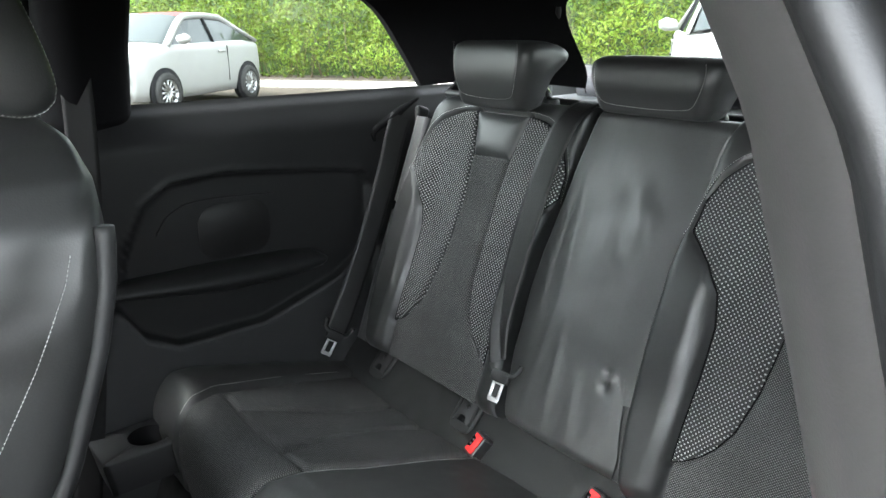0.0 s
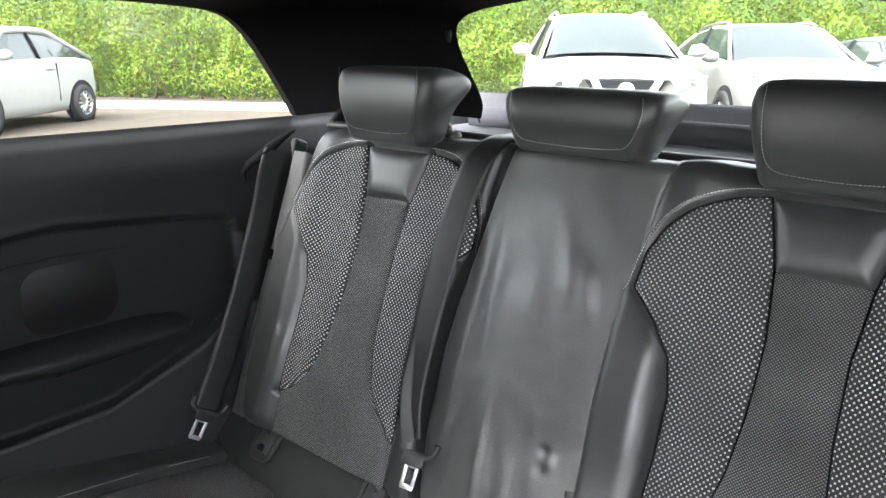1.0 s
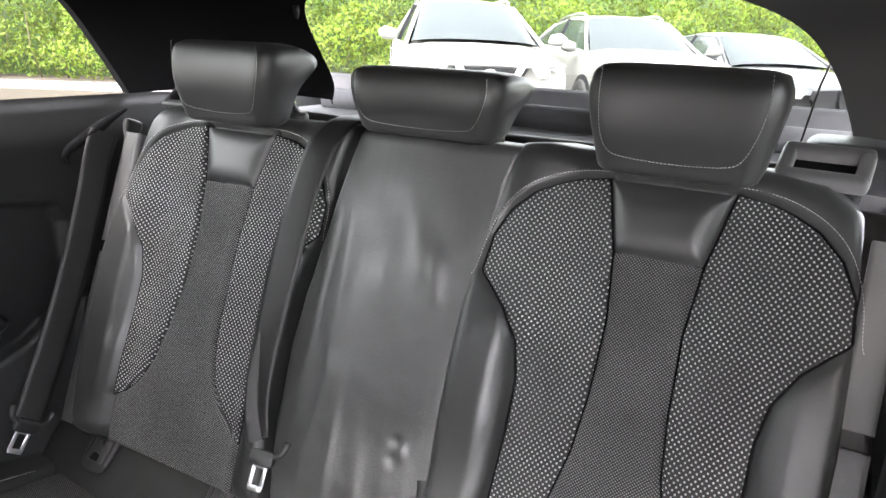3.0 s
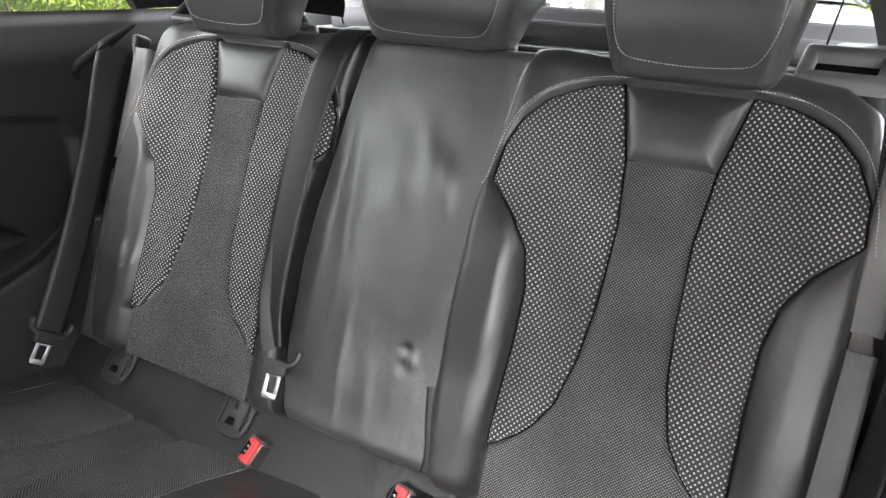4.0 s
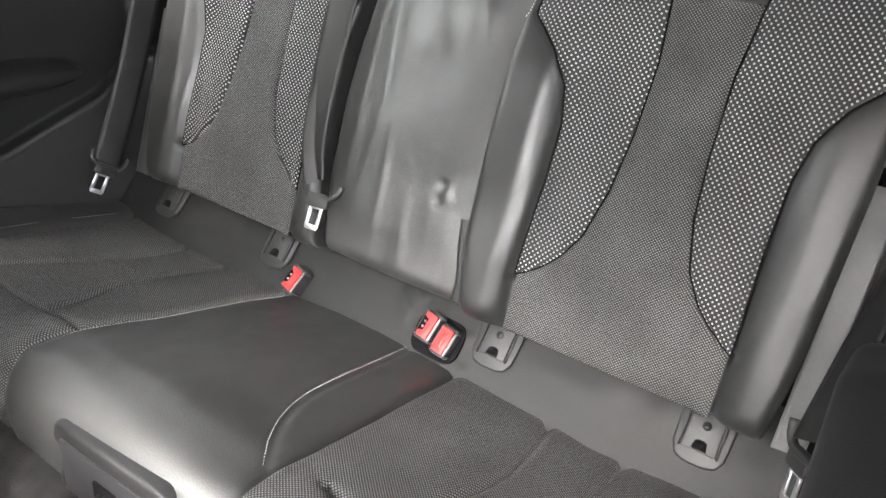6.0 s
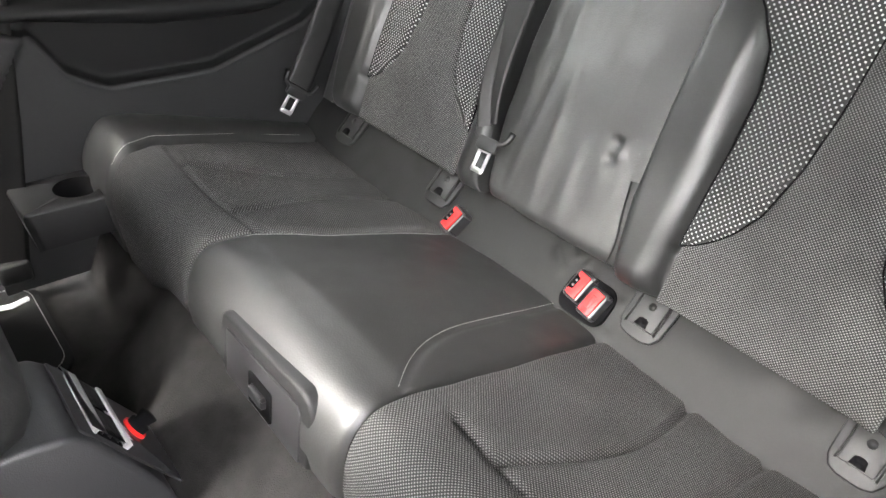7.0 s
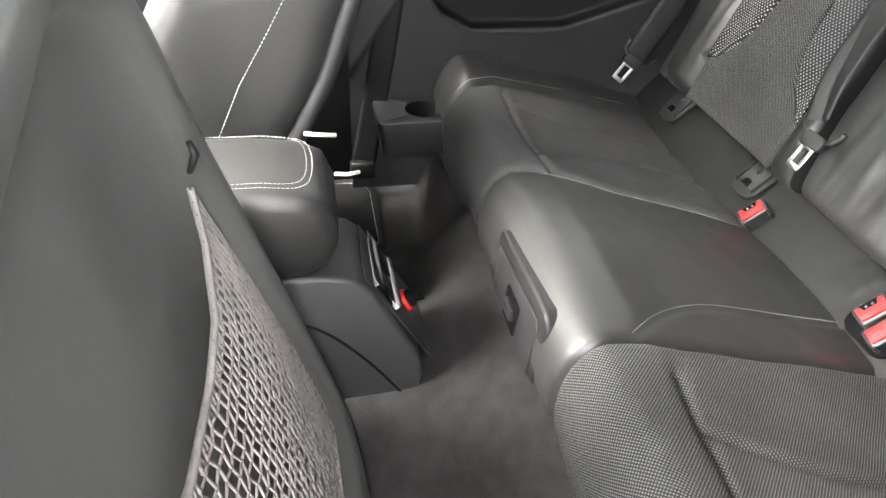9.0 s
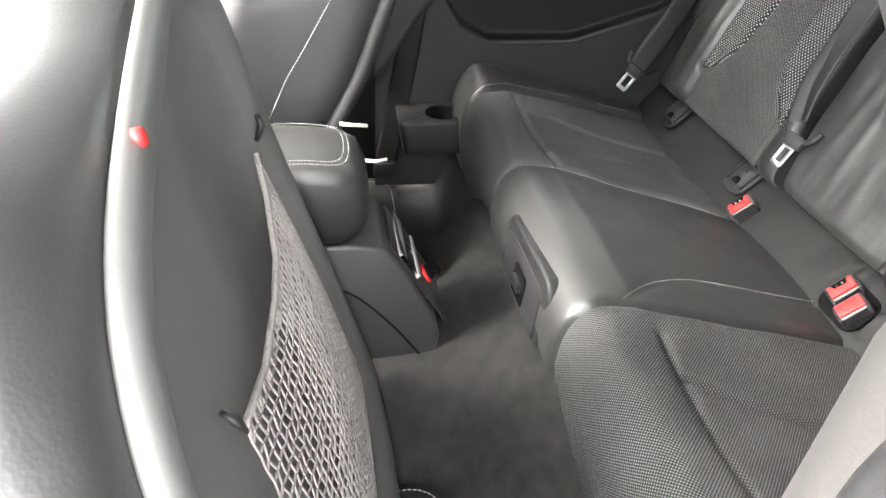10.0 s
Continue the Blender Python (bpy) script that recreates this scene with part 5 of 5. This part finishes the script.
GREY = mat("dark_grey_car_paint", (0.045, 0.048, 0.052), 0.3, grain=2, vary=0.05, bump=0.0, large=0.8, spec=0.35)
REDROOF = mat("dark_red_cloth", (0.16, 0.02, 0.02), 0.8, grain=200, vary=0.2, bump=0.2)
AUTOGLASS = mat("car_window", (0.022, 0.028, 0.030), 0.05, grain=1, vary=0.3, bump=0.0, large=1.0, spec=0.5)
TYRE = mat("tyre_rubber", (0.02, 0.02, 0.02), 0.8, grain=80, vary=0.3, bump=0.3)
ALLOY = mat("alloy", (0.42, 0.42, 0.43), 0.35, metal=0.9, grain=60, vary=0.1, bump=0.05)
LAMP = mat("headlamp", (0.10, 0.103, 0.105), 0.2, grain=30, vary=0.6, bump=0.2, large=14, coat=0.5)
GRILLE = mat("black_grille", (0.008, 0.008, 0.009), 0.8, grain=90, vary=0.4, bump=0.5, spec=0.15)
PLATE = mat("plate_white", (0.75, 0.75, 0.72), 0.4, grain=40, vary=0.05, bump=0.0)
BAR = mat("plate_bar", (0.03, 0.03, 0.03), 0.5, grain=40, vary=0.05, bump=0.0)
ROWD, NOSE = np.array([0.816, 0.577, 0.0]), np.array([0.577, -0.816, 0.0])    # along the row; the way the cars face

ground = part("ground", grid_geo(np.array([[(-600, -600, GZ), (600, -600, GZ)], [(-600, 600, GZ), (600, 600, GZ)]], float)), ASPHALT)
tagged(ground, "grey-brown car park asphalt", "ground", kind="structure")


def row_pt(s, d, z):
    """s metres along the hedge, d metres behind the kerb's front."""
    return np.array([-11.9, 7.3, GZ]) + ROWD * s - NOSE * d + np.array([0, 0, z])


kerb = thing("kerb", tuple(row_pt(8, 0, 0)), "pale concrete kerb in front of the hedge", "kerb", kind="structure")
for k in range(-14, 40):
    part("kerb_stone", merge(prism([(0.006, 0), (0.904, 0), (0.904, 0.14), (0.006, 0.14)], 0.14, row_pt(k * 0.91, 0.0, 0), ROWD, (0, 0, 1), 0.012)), KERB, kerb)
soil = part("planting_bed", grid_geo(np.array([[row_pt(-16, 0.1, 0.10), row_pt(36, 0.1, 0.10)], [row_pt(-16, 4, 0.12), row_pt(36, 4, 0.12)]])), SOIL)
tagged(soil, "dark planting bed under the hedge", "ground", kind="structure")


def leaf_mat():
    m = mat("hedge_leaf", (0.160, 0.215, 0.022), 0.65, grain=3, vary=0.35, bump=0.0, large=0.7)
    n, l = m.node_tree.nodes, m.node_tree.links
    b = n["Principled BSDF"]
    g = n.new("ShaderNodeNewGeometry")
    hs = n.new("ShaderNodeHueSaturation")
    mr = n.new("ShaderNodeMapRange")
    mr.inputs[3].default_value, mr.inputs[4].default_value = 0.35, 1.25
    l.new(g.outputs["Random Per Island"], mr.inputs[0])
    l.new(mr.outputs[0], hs.inputs["Value"])
    mh = n.new("ShaderNodeMapRange")
    mh.inputs[3].default_value, mh.inputs[4].default_value = 0.475, 0.525
    l.new(g.outputs["Random Per Island"], mh.inputs[0])
    l.new(mh.outputs[0], hs.inputs["Hue"])
    old = b.inputs["Base Color"].links[0].from_socket
    l.new(old, hs.inputs["Color"])
    l.new(hs.outputs[0], b.inputs["Base Color"])
    b.inputs["Subsurface Weight"].default_value = 0.0
    tr = n.new("ShaderNodeBsdfTranslucent")
    l.new(hs.outputs[0], tr.inputs[0])
    mx = n.new("ShaderNodeMixShader")
    mx.inputs[0].default_value = 0.35
    out = n["Material Output"]
    l.new(b.outputs[0], mx.inputs[1])
    l.new(tr.outputs[0], mx.inputs[2])
    l.new(mx.outputs[0], out.inputs[0])
    return m


def foliage(name, label, n, s0, s1, d0, z0, z1, size, seed):
    """A leafy face: bumpy clumps, each leaf a small folded blade."""
    r = np.random.RandomState(seed)
    s = r.uniform(s0, s1, n)
    z = z0 + (z1 - z0) * r.uniform(0, 1, n) ** 0.9
    lump = np.array([noise.noise(Vector((a * 0.9, b * 1.1, seed))) * 0.55 + noise.noise(Vector((a * 2.6, b * 2.8, seed + 5))) * 0.30 for a, b in zip(s, z)])
    d = d0 - lump + r.exponential(0.16, n) - 0.12
    d = d + 0.35 * np.clip((0.55 - z) / 0.5, 0, 1)
    keep = (z > 0.45) | (r.uniform(0, 1, n) < 0.6)
    s, z, d = s[keep], z[keep], d[keep]
    n = len(s)
    c = np.array([-11.9, 7.3, GZ]) + s[:, None] * ROWD - d[:, None] * NOSE
    c[:, 2] += z
    ax = r.normal(size=(n, 3)) + np.array([0, 0, 0.5])
    ax /= np.linalg.norm(ax, axis=1)[:, None]
    bx = np.cross(ax, r.normal(size=(n, 3)) * 0.7 + NOSE)
    bx /= np.linalg.norm(bx, axis=1)[:, None]
    nx = np.cross(ax, bx)
    L = size * r.uniform(0.6, 1.3, n)[:, None]
    V = np.stack([c - ax * L, c + bx * L * 0.42 + nx * L * 0.12, c + ax * L, c - bx * L * 0.42 + nx * L * 0.12], 1).reshape(-1, 3)
    idx = np.arange(n) * 4
    F = np.concatenate([np.stack([idx, idx + 1, idx + 2], 1), np.stack([idx, idx + 2, idx + 3], 1)])
    me = bpy.data.meshes.new(name)
    me.from_pydata(V.tolist(), [], F.tolist())
    me.materials.append(LEAF)
    return tagged(new(name, me), label, "hedge", kind="stuff")


LEAF = leaf_mat()
foliage("hedge", "dense bright green hedge behind the kerb", 120000, -13, 30, 1.0, 0.12, 3.0, 0.050, 3)
foliage("tree_line", "darker taller foliage behind the hedge", 9000, -14, 34, 3.0, 2.3, 3.7, 0.12, 9)
# twigs showing at the foot of the hedge
r_ = np.random.RandomState(2)
twigs = []
for k in range(170):
    s = r_.uniform(-10, 28)
    a, b = row_pt(s, 1.35 + r_.uniform(-0.2, 0.3), 0.08), row_pt(s + r_.normal() * 0.25, 1.2 + r_.uniform(-0.2, 0.3), r_.uniform(0.8, 1.6))
    twigs.append(tube(np.array([a, (a + b) / 2 + r_.normal(size=3) * 0.06, b]), [0.018, 0.013, 0.007], 5))
tagged(part("hedge_stems", merge(*twigs), mat("bark", (0.10, 0.075, 0.05), 0.9, grain=50, vary=0.4, bump=0.5)), "thin brown stems at the foot of the hedge", "hedge stems", kind="stuff")
# dark sheet behind the leaves; the hedge's inner shade is in its colour
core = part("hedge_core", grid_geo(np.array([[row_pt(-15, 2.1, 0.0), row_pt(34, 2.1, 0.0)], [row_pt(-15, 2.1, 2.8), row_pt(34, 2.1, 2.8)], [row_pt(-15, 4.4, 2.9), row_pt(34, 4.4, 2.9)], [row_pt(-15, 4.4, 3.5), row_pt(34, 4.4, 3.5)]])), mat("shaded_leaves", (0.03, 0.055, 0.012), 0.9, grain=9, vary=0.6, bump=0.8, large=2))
tagged(core, "flat dark sheet for the hedge's inner shade", "hedge", kind="stuff")


def wheel(root, at, y_out, rad, spokes):
    """at: hub; the axle lies along y; y_out: the side that faces out."""
    prof = np.array([(rad * 0.66, -0.10), (rad * 0.72, -0.11), (rad * 0.95, -0.105), (rad, -0.08), (rad, 0.08), (rad * 0.95, 0.105), (rad * 0.72, 0.11), (rad * 0.66, 0.10)])
    t = np.linspace(0, 2 * math.pi, 33)[:-1]
    P = np.stack([at[0] + prof[:, None, 0] * np.cos(t)[None], at[1] + np.repeat(prof[:, None, 1], 32, 1), at[2] + prof[:, None, 0] * np.sin(t)[None]], -1)
    tyre = part("wheel", grid_geo(P, wrap=True), TYRE, root, "black tyre on an alloy rim")
    y = at[1] + y_out * 0.07
    geos = [tube(np.array([(at[0], y - y_out * 0.02, at[2]), (at[0], y + y_out * 0.012, at[2])]), rad * 0.14, 14)]
    rimp = np.array([(rad * 0.70, 0.03), (rad * 0.70, 0.012), (rad * 0.62, 0.008), (rad * 0.60, -0.06)])
    geos.append(grid_geo(np.stack([at[0] + rimp[:, None, 0] * np.cos(t)[None], y + y_out * np.repeat(rimp[:, None, 1], 32, 1), at[2] + rimp[:, None, 0] * np.sin(t)[None]], -1), wrap=True))
    for k in range(spokes):
        a = 2 * math.pi * k / spokes
        d = np.array([math.cos(a), 0, math.sin(a)])
        geos.append(tube(np.array(at)[None] + np.array([0, y - at[1], 0])[None] + d[None] * np.array([[0.1 * rad], [0.4 * rad], [0.68 * rad]]), [rad * 0.085, rad * 0.06, rad * 0.075], 6))
    part("rim", merge(*geos), ALLOY, tyre, "spoked alloy rim")
    part("brake", tube(np.array([(at[0], y - y_out * 0.07, at[2]), (at[0], y - y_out * 0.062, at[2])]), rad * 0.6, 20), GRILLE, tyre)


def parked_car(name, front, L, W, H, paint, label, stations, glass, wheels, rad, spokes, roof_paint=None, face="suv"):
    """A parked car in its own frame (x to the nose, y to its left, z up), then set in the row.
    stations: x, half-width factor, sill, shoulder height, crown of bonnet or boot lid."""
    root = thing(name, (0, 0, 0), label, "car", "parked cars")
    hw = W / 2
    secs = []
    for x, w, zb, zs, zc in stations:
        ww = hw * w
        half = [(ww * 0.80, zb), (ww * 0.93, zb + 0.03), (ww * 0.985, zb + 0.16), (ww, (zb + zs) / 2), (ww * 0.985, zs - 0.10), (ww * 0.955, zs - 0.02), (ww * 0.90, zs + 0.3 * (zc - zs)), (ww * 0.6, zc - 0.15 * (zc - zs)), (0.0, zc)]
        full = [(a, b) for a, b in half] + [(-a, b) for a, b in half[::-1][1:]]
        secs.append([(x, a, b) for a, b in full])
    P = np.array(secs)
    # smooth along the length
    xs = np.linspace(0, len(P) - 1, (len(P) - 1) * 5 + 1)
    k0 = np.clip(np.floor(xs).astype(int), 0, len(P) - 2)
    f = sstep(0, 1, xs - k0)[:, None, None]
    f2 = (xs - k0)[:, None, None]
    Q = P[k0] * (1 - f) + P[k0 + 1] * f
    Q[..., 0] = (P[k0] * (1 - f2) + P[k0 + 1] * f2)[..., 0]
    n = Q.shape[1]
    vs, fs = grid_geo(Q)
    m = Q.shape[0]
    fs += [tuple(range(n)), tuple(range((m - 1) * n, m * n))[::-1]]
    part("body", (vs, fs), paint, root)
    # greenhouse: windscreen foot, roof front, roof rear, tail foot
    (wx, wz), (rx, rz), (qx, qz), (tx, tz) = glass
    bw, tw = hw * 0.90, hw * 0.66
    secs = []
    for x, z, w in ((wx, wz, bw * 0.93), (wx * 0.45 + rx * 0.55, wz * 0.45 + rz * 0.55, tw * 1.10), (rx, rz - 0.015, tw), (rx - 0.25, rz + 0.012, tw), ((rx + qx) / 2, max(rz, qz) + 0.025, tw), (qx + 0.15, qz + 0.006, tw * 0.98), (qx, qz - 0.012, tw * 0.97), (tx, tz, bw * 0.86)):
        base = min(wz, z)
        secs.append([(x, w, z - 0.03), (x, w * 0.96, z - 0.005), (x, w * 0.80, z + 0.012), (x, w * 0.4, z + 0.03), (x, 0, z + 0.034), (x, -w * 0.4, z + 0.03), (x, -w * 0.80, z + 0.012), (x, -w * 0.96, z - 0.005), (x, -w, z - 0.03)])
    R = np.array(secs)
    part("roof", merge(grid_geo(R[2:7]), (np.concatenate([R[2:7, 0], R[2:7, 0] - np.array([0, -0.01, 0.06])]), [(0, 1, 6, 5), (1, 2, 7, 6), (2, 3, 8, 7), (3, 4, 9, 8)]),
                       (np.concatenate([R[2:7, -1], R[2:7, -1] - np.array([0, 0.01, 0.06])]), [(5, 6, 1, 0), (6, 7, 2, 1), (7, 8, 3, 2), (8, 9, 4, 3)])), roof_paint or paint, root)
    part("windscreen", grid_geo(R[:3]), AUTOGLASS, root, "windscreen reflecting the sky")
    part("rear_window", grid_geo(R[6:]), AUTOGLASS, root)
    for s in (1, -1):
        low = lambda x, z: np.array([x, s * bw * 0.995, z])
        zb = (wz + tz) / 2 - 0.02
        top = np.array([R[2, 0 if s > 0 else -1], R[3, 0 if s > 0 else -1], R[4, 0 if s > 0 else -1], R[5, 0 if s > 0 else -1], R[6, 0 if s > 0 else -1]])
        bot = np.array([low(wx + 0.02, wz - 0.03), low((wx + rx) / 2 - 0.2, zb), low((rx + qx) / 2, zb + 0.01), low(qx + 0.2, zb + 0.03), low(tx - 0.02, tz)])
        bx = [(top[i] * 0.97 + bot[i] * 0.03, top[i + 1] * 0.97 + bot[i + 1] * 0.03, bot[i + 1], bot[i]) for i in range(4)]
        part("side_window", (np.array(bx).reshape(-1, 3), [(4 * i, 4 * i + 1, 4 * i + 2, 4 * i + 3) for i in range(4)]), AUTOGLASS, root, "tinted side glass", smooth=False)
        for i, wd in ((0, 0.045), (2, 0.045), (4, 0.06)):
            part("window_pillar", tube(np.array([bot[i] + np.array([0, s * 0.004, 0]), (bot[i] + top[i]) / 2 + np.array([0, s * 0.006, 0]), top[i]]), wd * 0.6, 6), paint if i != 2 else GRILLE, root)
        if face == "small":
            arch = np.concatenate([bot[:1], top + np.array([0, s * 0.004, 0.0]), [[tx - 0.03, s * bw * 0.90, tz]]])
            part("roof_side", tube(smooth_path(arch, 40, 3), 0.055, 10, flat=0.9), paint, root)
        part("mirror", merge(tube(np.array([(wx - 0.16, s * (hw + 0.02), wz + 0.02), (wx - 0.14, s * (hw + 0.06), wz + 0.055), (wx - 0.13, s * (hw + 0.15), wz + 0.07), (wx - 0.14, s * (hw + 0.22), wz + 0.065)]), [0.03, 0.085, 0.095, 0.05], 12, flat=0.8)), paint, root)
        part("door_handle", box_geo(((rx + qx) / 2 - 0.1, s * (hw + 0.005), wz - 0.14), (0.20, 0.03, 0.03), 0.010), paint, root)
        part("door_gap", box_geo(((rx + qx) / 2 - 0.28, s * (hw * 0.992), (wz + 0.35) / 2 - 0.02), (0.008, 0.02, wz - 0.42), 0.0), GRILLE, root)
    for s in (1, -1):
        for x in wheels:
            arch = [(x + (rad + 0.07) * math.cos(t), rad + (rad + 0.07) * math.sin(t)) for t in np.linspace(0, 2 * math.pi, 29)[:-1]]
            part("wheel_arch", prism(arch, s * 0.05, (0, s * (hw + 0.003), 0), (1, 0, 0), (0, 0, 1)), GRILLE, root)
            wheel(root, (x, s * (hw - 0.060), rad), s, rad, spokes)

    def slab(nm, poly, x, d, material, lab="", tilt=0.0):
        """A shaped piece on the nose: outline in (y, z), following the nose's curve."""
        bm = bmesh.new()
        vs_ = [bm.verts.new((x + 0.03 - 0.12 * (y / hw) ** 4 - tilt * (z - 0.7), y, z)) for y, z in poly]
        fc = bm.faces.new(vs_)
        ex_ = bmesh.ops.extrude_face_region(bm, geom=[fc])
        bmesh.ops.translate(bm, verts=[v for v in ex_["geom"] if isinstance(v, bmesh.types.BMVert)], vec=(-d, 0, 0))
        return part(nm, bm, material, root, lab, smooth=False)

    if face == "suv":
        slab("grille", [(-0.42, 0.890), (0.42, 0.890), (0.26, 0.690), (0.20, 0.650), (-0.20, 0.650), (-0.26, 0.690)], 0.0, 0.12, GRILLE, tilt=0.06)
        for s in (1, -1):
            slab("chrome_wing", [(s * 0.37, 0.893), (s * 0.29, 0.893), (s * 0.175, 0.690), (s * 0.09, 0.668), (0, 0.662), (0, 0.622), (s * 0.15, 0.632), (s * 0.235, 0.672)][::s], 0.012, 0.03, CHROME, "chrome grille surround", 0.06)
            slab("headlamp", [(s * 0.44, 0.900), (s * 0.62, 0.930), (s * 0.80, 0.950), (s * 0.84, 0.935), (s * 0.78, 0.850), (s * 0.64, 0.800), (s * 0.52, 0.790)][::s], 0.012, 0.16, LAMP, "clear headlamp", 0.1)
            em = [(s * 0.60 + 0.045 * math.cos(k * math.pi / 8), 0.862 + 0.040 * math.sin(k * math.pi / 8)) for k in range(16)]
            slab("lamp_lens", em, 0.018, 0.03, CHROME, "bright round lens", 0.1)
            slab("side_grille", [(s * 0.60, 0.580), (s * 0.82, 0.610), (s * 0.80, 0.460), (s * 0.62, 0.440)][::s], 0.04, 0.08, GRILLE)
            part("roof_rail", tube(smooth_path([(rx - 0.10, s * tw * 0.93, rz), (rx - 0.3, s * tw * 0.93, rz + 0.075), (qx + 0.3, s * tw * 0.93, qz + 0.075), (qx + 0.1, s * tw * 0.93, qz)], 30, 2), 0.018, 8), ALLOY, root, "silver roof rail")
        em = [(0.085 * math.cos(k * math.pi / 12), 0.79 + 0.085 * math.sin(k * math.pi / 12)) for k in range(24)]
        slab("round_badge", em, 0.014, 0.03, CHROME, "round chrome badge", 0.06)
        slab("badge_bar", [(-0.11, 0.775), (0.11, 0.775), (0.11, 0.805), (-0.11, 0.805)], 0.020, 0.02, GRILLE, "", 0.06)
        slab("lower_intake", [(-0.55, 0.520), (0.55, 0.520), (0.48, 0.390), (-0.48, 0.390)], 0.02, 0.05, GRILLE)
    elif face == "kidney":
        for s in (1, -1):
            slab("kidney_grille", [(s * 0.03, 0.74), (s * 0.30, 0.72), (s * 0.34, 0.62), (s * 0.27, 0.51), (s * 0.05, 0.51), (s * 0.02, 0.60)][::s], 0.045, 0.08, GRILLE, "dark rounded grille half")
            slab("headlamp", [(s * 0.42, 0.73), (s * 0.74, 0.79), (s * 0.82, 0.74), (s * 0.74, 0.66), (s * 0.50, 0.62)][::s], 0.07, 0.14, LAMP, "clear headlamp")
        slab("lower_intake", [(-0.60, 0.33), (0.60, 0.33), (0.50, 0.22), (-0.50, 0.22)], 0.03, 0.06, GRILLE)
        slab("number_plate", [(-0.26, 0.40), (0.26, 0.40), (0.26, 0.51), (-0.26, 0.51)], 0.07, 0.03, PLATE, "white plate with dark bars")
        for y in (-0.19, -0.13, -0.07, 0.04, 0.10, 0.16):
            slab("plate_bar", [(y - 0.018, 0.42), (y + 0.018, 0.42), (y + 0.018, 0.49), (y - 0.018, 0.49)], 0.074, 0.01, BAR)
    else:
        for s in (1, -1):
            em = [(s * 0.56 + 0.115 * math.cos(k * math.pi / 10), 0.76 + 0.115 * math.sin(k * math.pi / 10)) for k in range(20)]
            slab("headlamp", em, 0.06, 0.10, LAMP, "round headlamp")
            em = [(s * 0.60 + 0.08 * math.cos(k * math.pi / 10), 0.52 + 0.06 * math.sin(k * math.pi / 10)) for k in range(20)]
            slab("side_lamp", em, 0.06, 0.08, LAMP, "oval lower lamp")
            em = [(s * 0.62 + 0.05 * math.cos(k * math.pi / 8), 0.30 + 0.05 * math.sin(k * math.pi / 8)) for k in range(16)]
            slab("fog_lamp", em, 0.07, 0.08, CHROME, "small fog lamp")
        slab("chrome_bar", [(-0.30, 0.60), (0.30, 0.60), (0.30, 0.625), (-0.30, 0.625)], 0.05, 0.03, CHROME)
    left = np.cross(np.array([0, 0, 1.0]), NOSE)
    root.matrix_world = Matrix(((NOSE[0], left[0], 0, front[0]), (NOSE[1], left[1], 0, front[1]), (0, 0, 1, GZ), (0, 0, 0, 1)))
    return root


SUV = lambda L: [(0.0, 0.84, 0.30, 0.86, 0.91), (-0.09, 0.94, 0.27, 0.92, 0.975), (-0.42, 0.99, 0.25, 0.97, 1.03), (-1.05, 1.0, 0.24, 1.03, 1.12), (-1.6, 1.0, 0.24, 1.06, 1.16), (-L + 0.9, 1.0, 0.25, 1.10, 1.18), (-L + 0.2, 0.97, 0.28, 1.08, 1.14), (-L, 0.88, 0.34, 1.00, 1.04)]
HATCH = lambda L: [(0.0, 0.78, 0.24, 0.58, 0.68), (-0.14, 0.93, 0.20, 0.68, 0.77), (-0.45, 0.99, 0.19, 0.78, 0.86), (-1.05, 1.0, 0.19, 0.87, 0.95), (-1.5, 1.0, 0.19, 0.91, 0.98), (-L + 0.9, 1.0, 0.20, 0.97, 1.02), (-L + 0.2, 0.97, 0.24, 0.98, 1.02), (-L, 0.88, 0.30, 0.90, 0.94)]
SMALL = lambda L: [(0.0, 0.72, 0.22, 0.62, 0.72), (-0.12, 0.90, 0.18, 0.74, 0.84), (-0.35, 0.97, 0.17, 0.86, 0.95), (-0.8, 1.0, 0.17, 0.93, 1.00), (-1.2, 1.0, 0.17, 0.95, 1.02), (-L + 0.7, 1.0, 0.18, 0.98, 1.04), (-L + 0.15, 0.95, 0.22, 0.95, 1.02), (-L, 0.82, 0.30, 0.84, 0.90)]
SUV_FRONT = np.array([-2.73, 6.22])
parked_car("white_suv", SUV_FRONT, 4.64, 1.82, 1.71, WHITE, "white family SUV parked nose-out before the hedge", SUV(4.64), ((-1.10, 1.13), (-1.95, 1.60), (-3.9, 1.58), (-4.50, 1.12)), (-0.92, -3.62), 0.36, 10)
parked_car("pearl_suv", SUV_FRONT + ROWD[:2] * 2.40 - NOSE[:2] * 0.75, 4.39, 1.80, 1.59, PEARL, "pale pearl crossover parked beside the white car", SUV(4.39), ((-1.10, 1.06), (-1.90, 1.52), (-3.6, 1.48), (-4.25, 1.08)), (-0.90, -3.55), 0.36, 10)
parked_car("grey_hatchback", SUV_FRONT + ROWD[:2] * 4.50 - NOSE[:2] * 0.85, 4.32, 1.80, 1.43, GREY, "dark grey hatchback with white plate, parked at the row's end", HATCH(4.32), ((-1.25, 0.97), (-2.05, 1.37), (-3.5, 1.35), (-4.20, 0.98)), (-0.80, -3.47), 0.33, 10, face="kidney")
parked_car("white_city_car", np.array([-10.80, 3.66]) - ROWD[:2] * 0.74 + NOSE[:2] * 1.80, 3.57, 1.63, 1.49, WHITE, "small white city car with dark red roof", SMALL(3.57), ((-0.88, 0.98), (-1.50, 1.40), (-2.65, 1.40), (-3.40, 0.98)), (-0.66, -2.96), 0.29, 12, roof_paint=REDROOF, face="small")
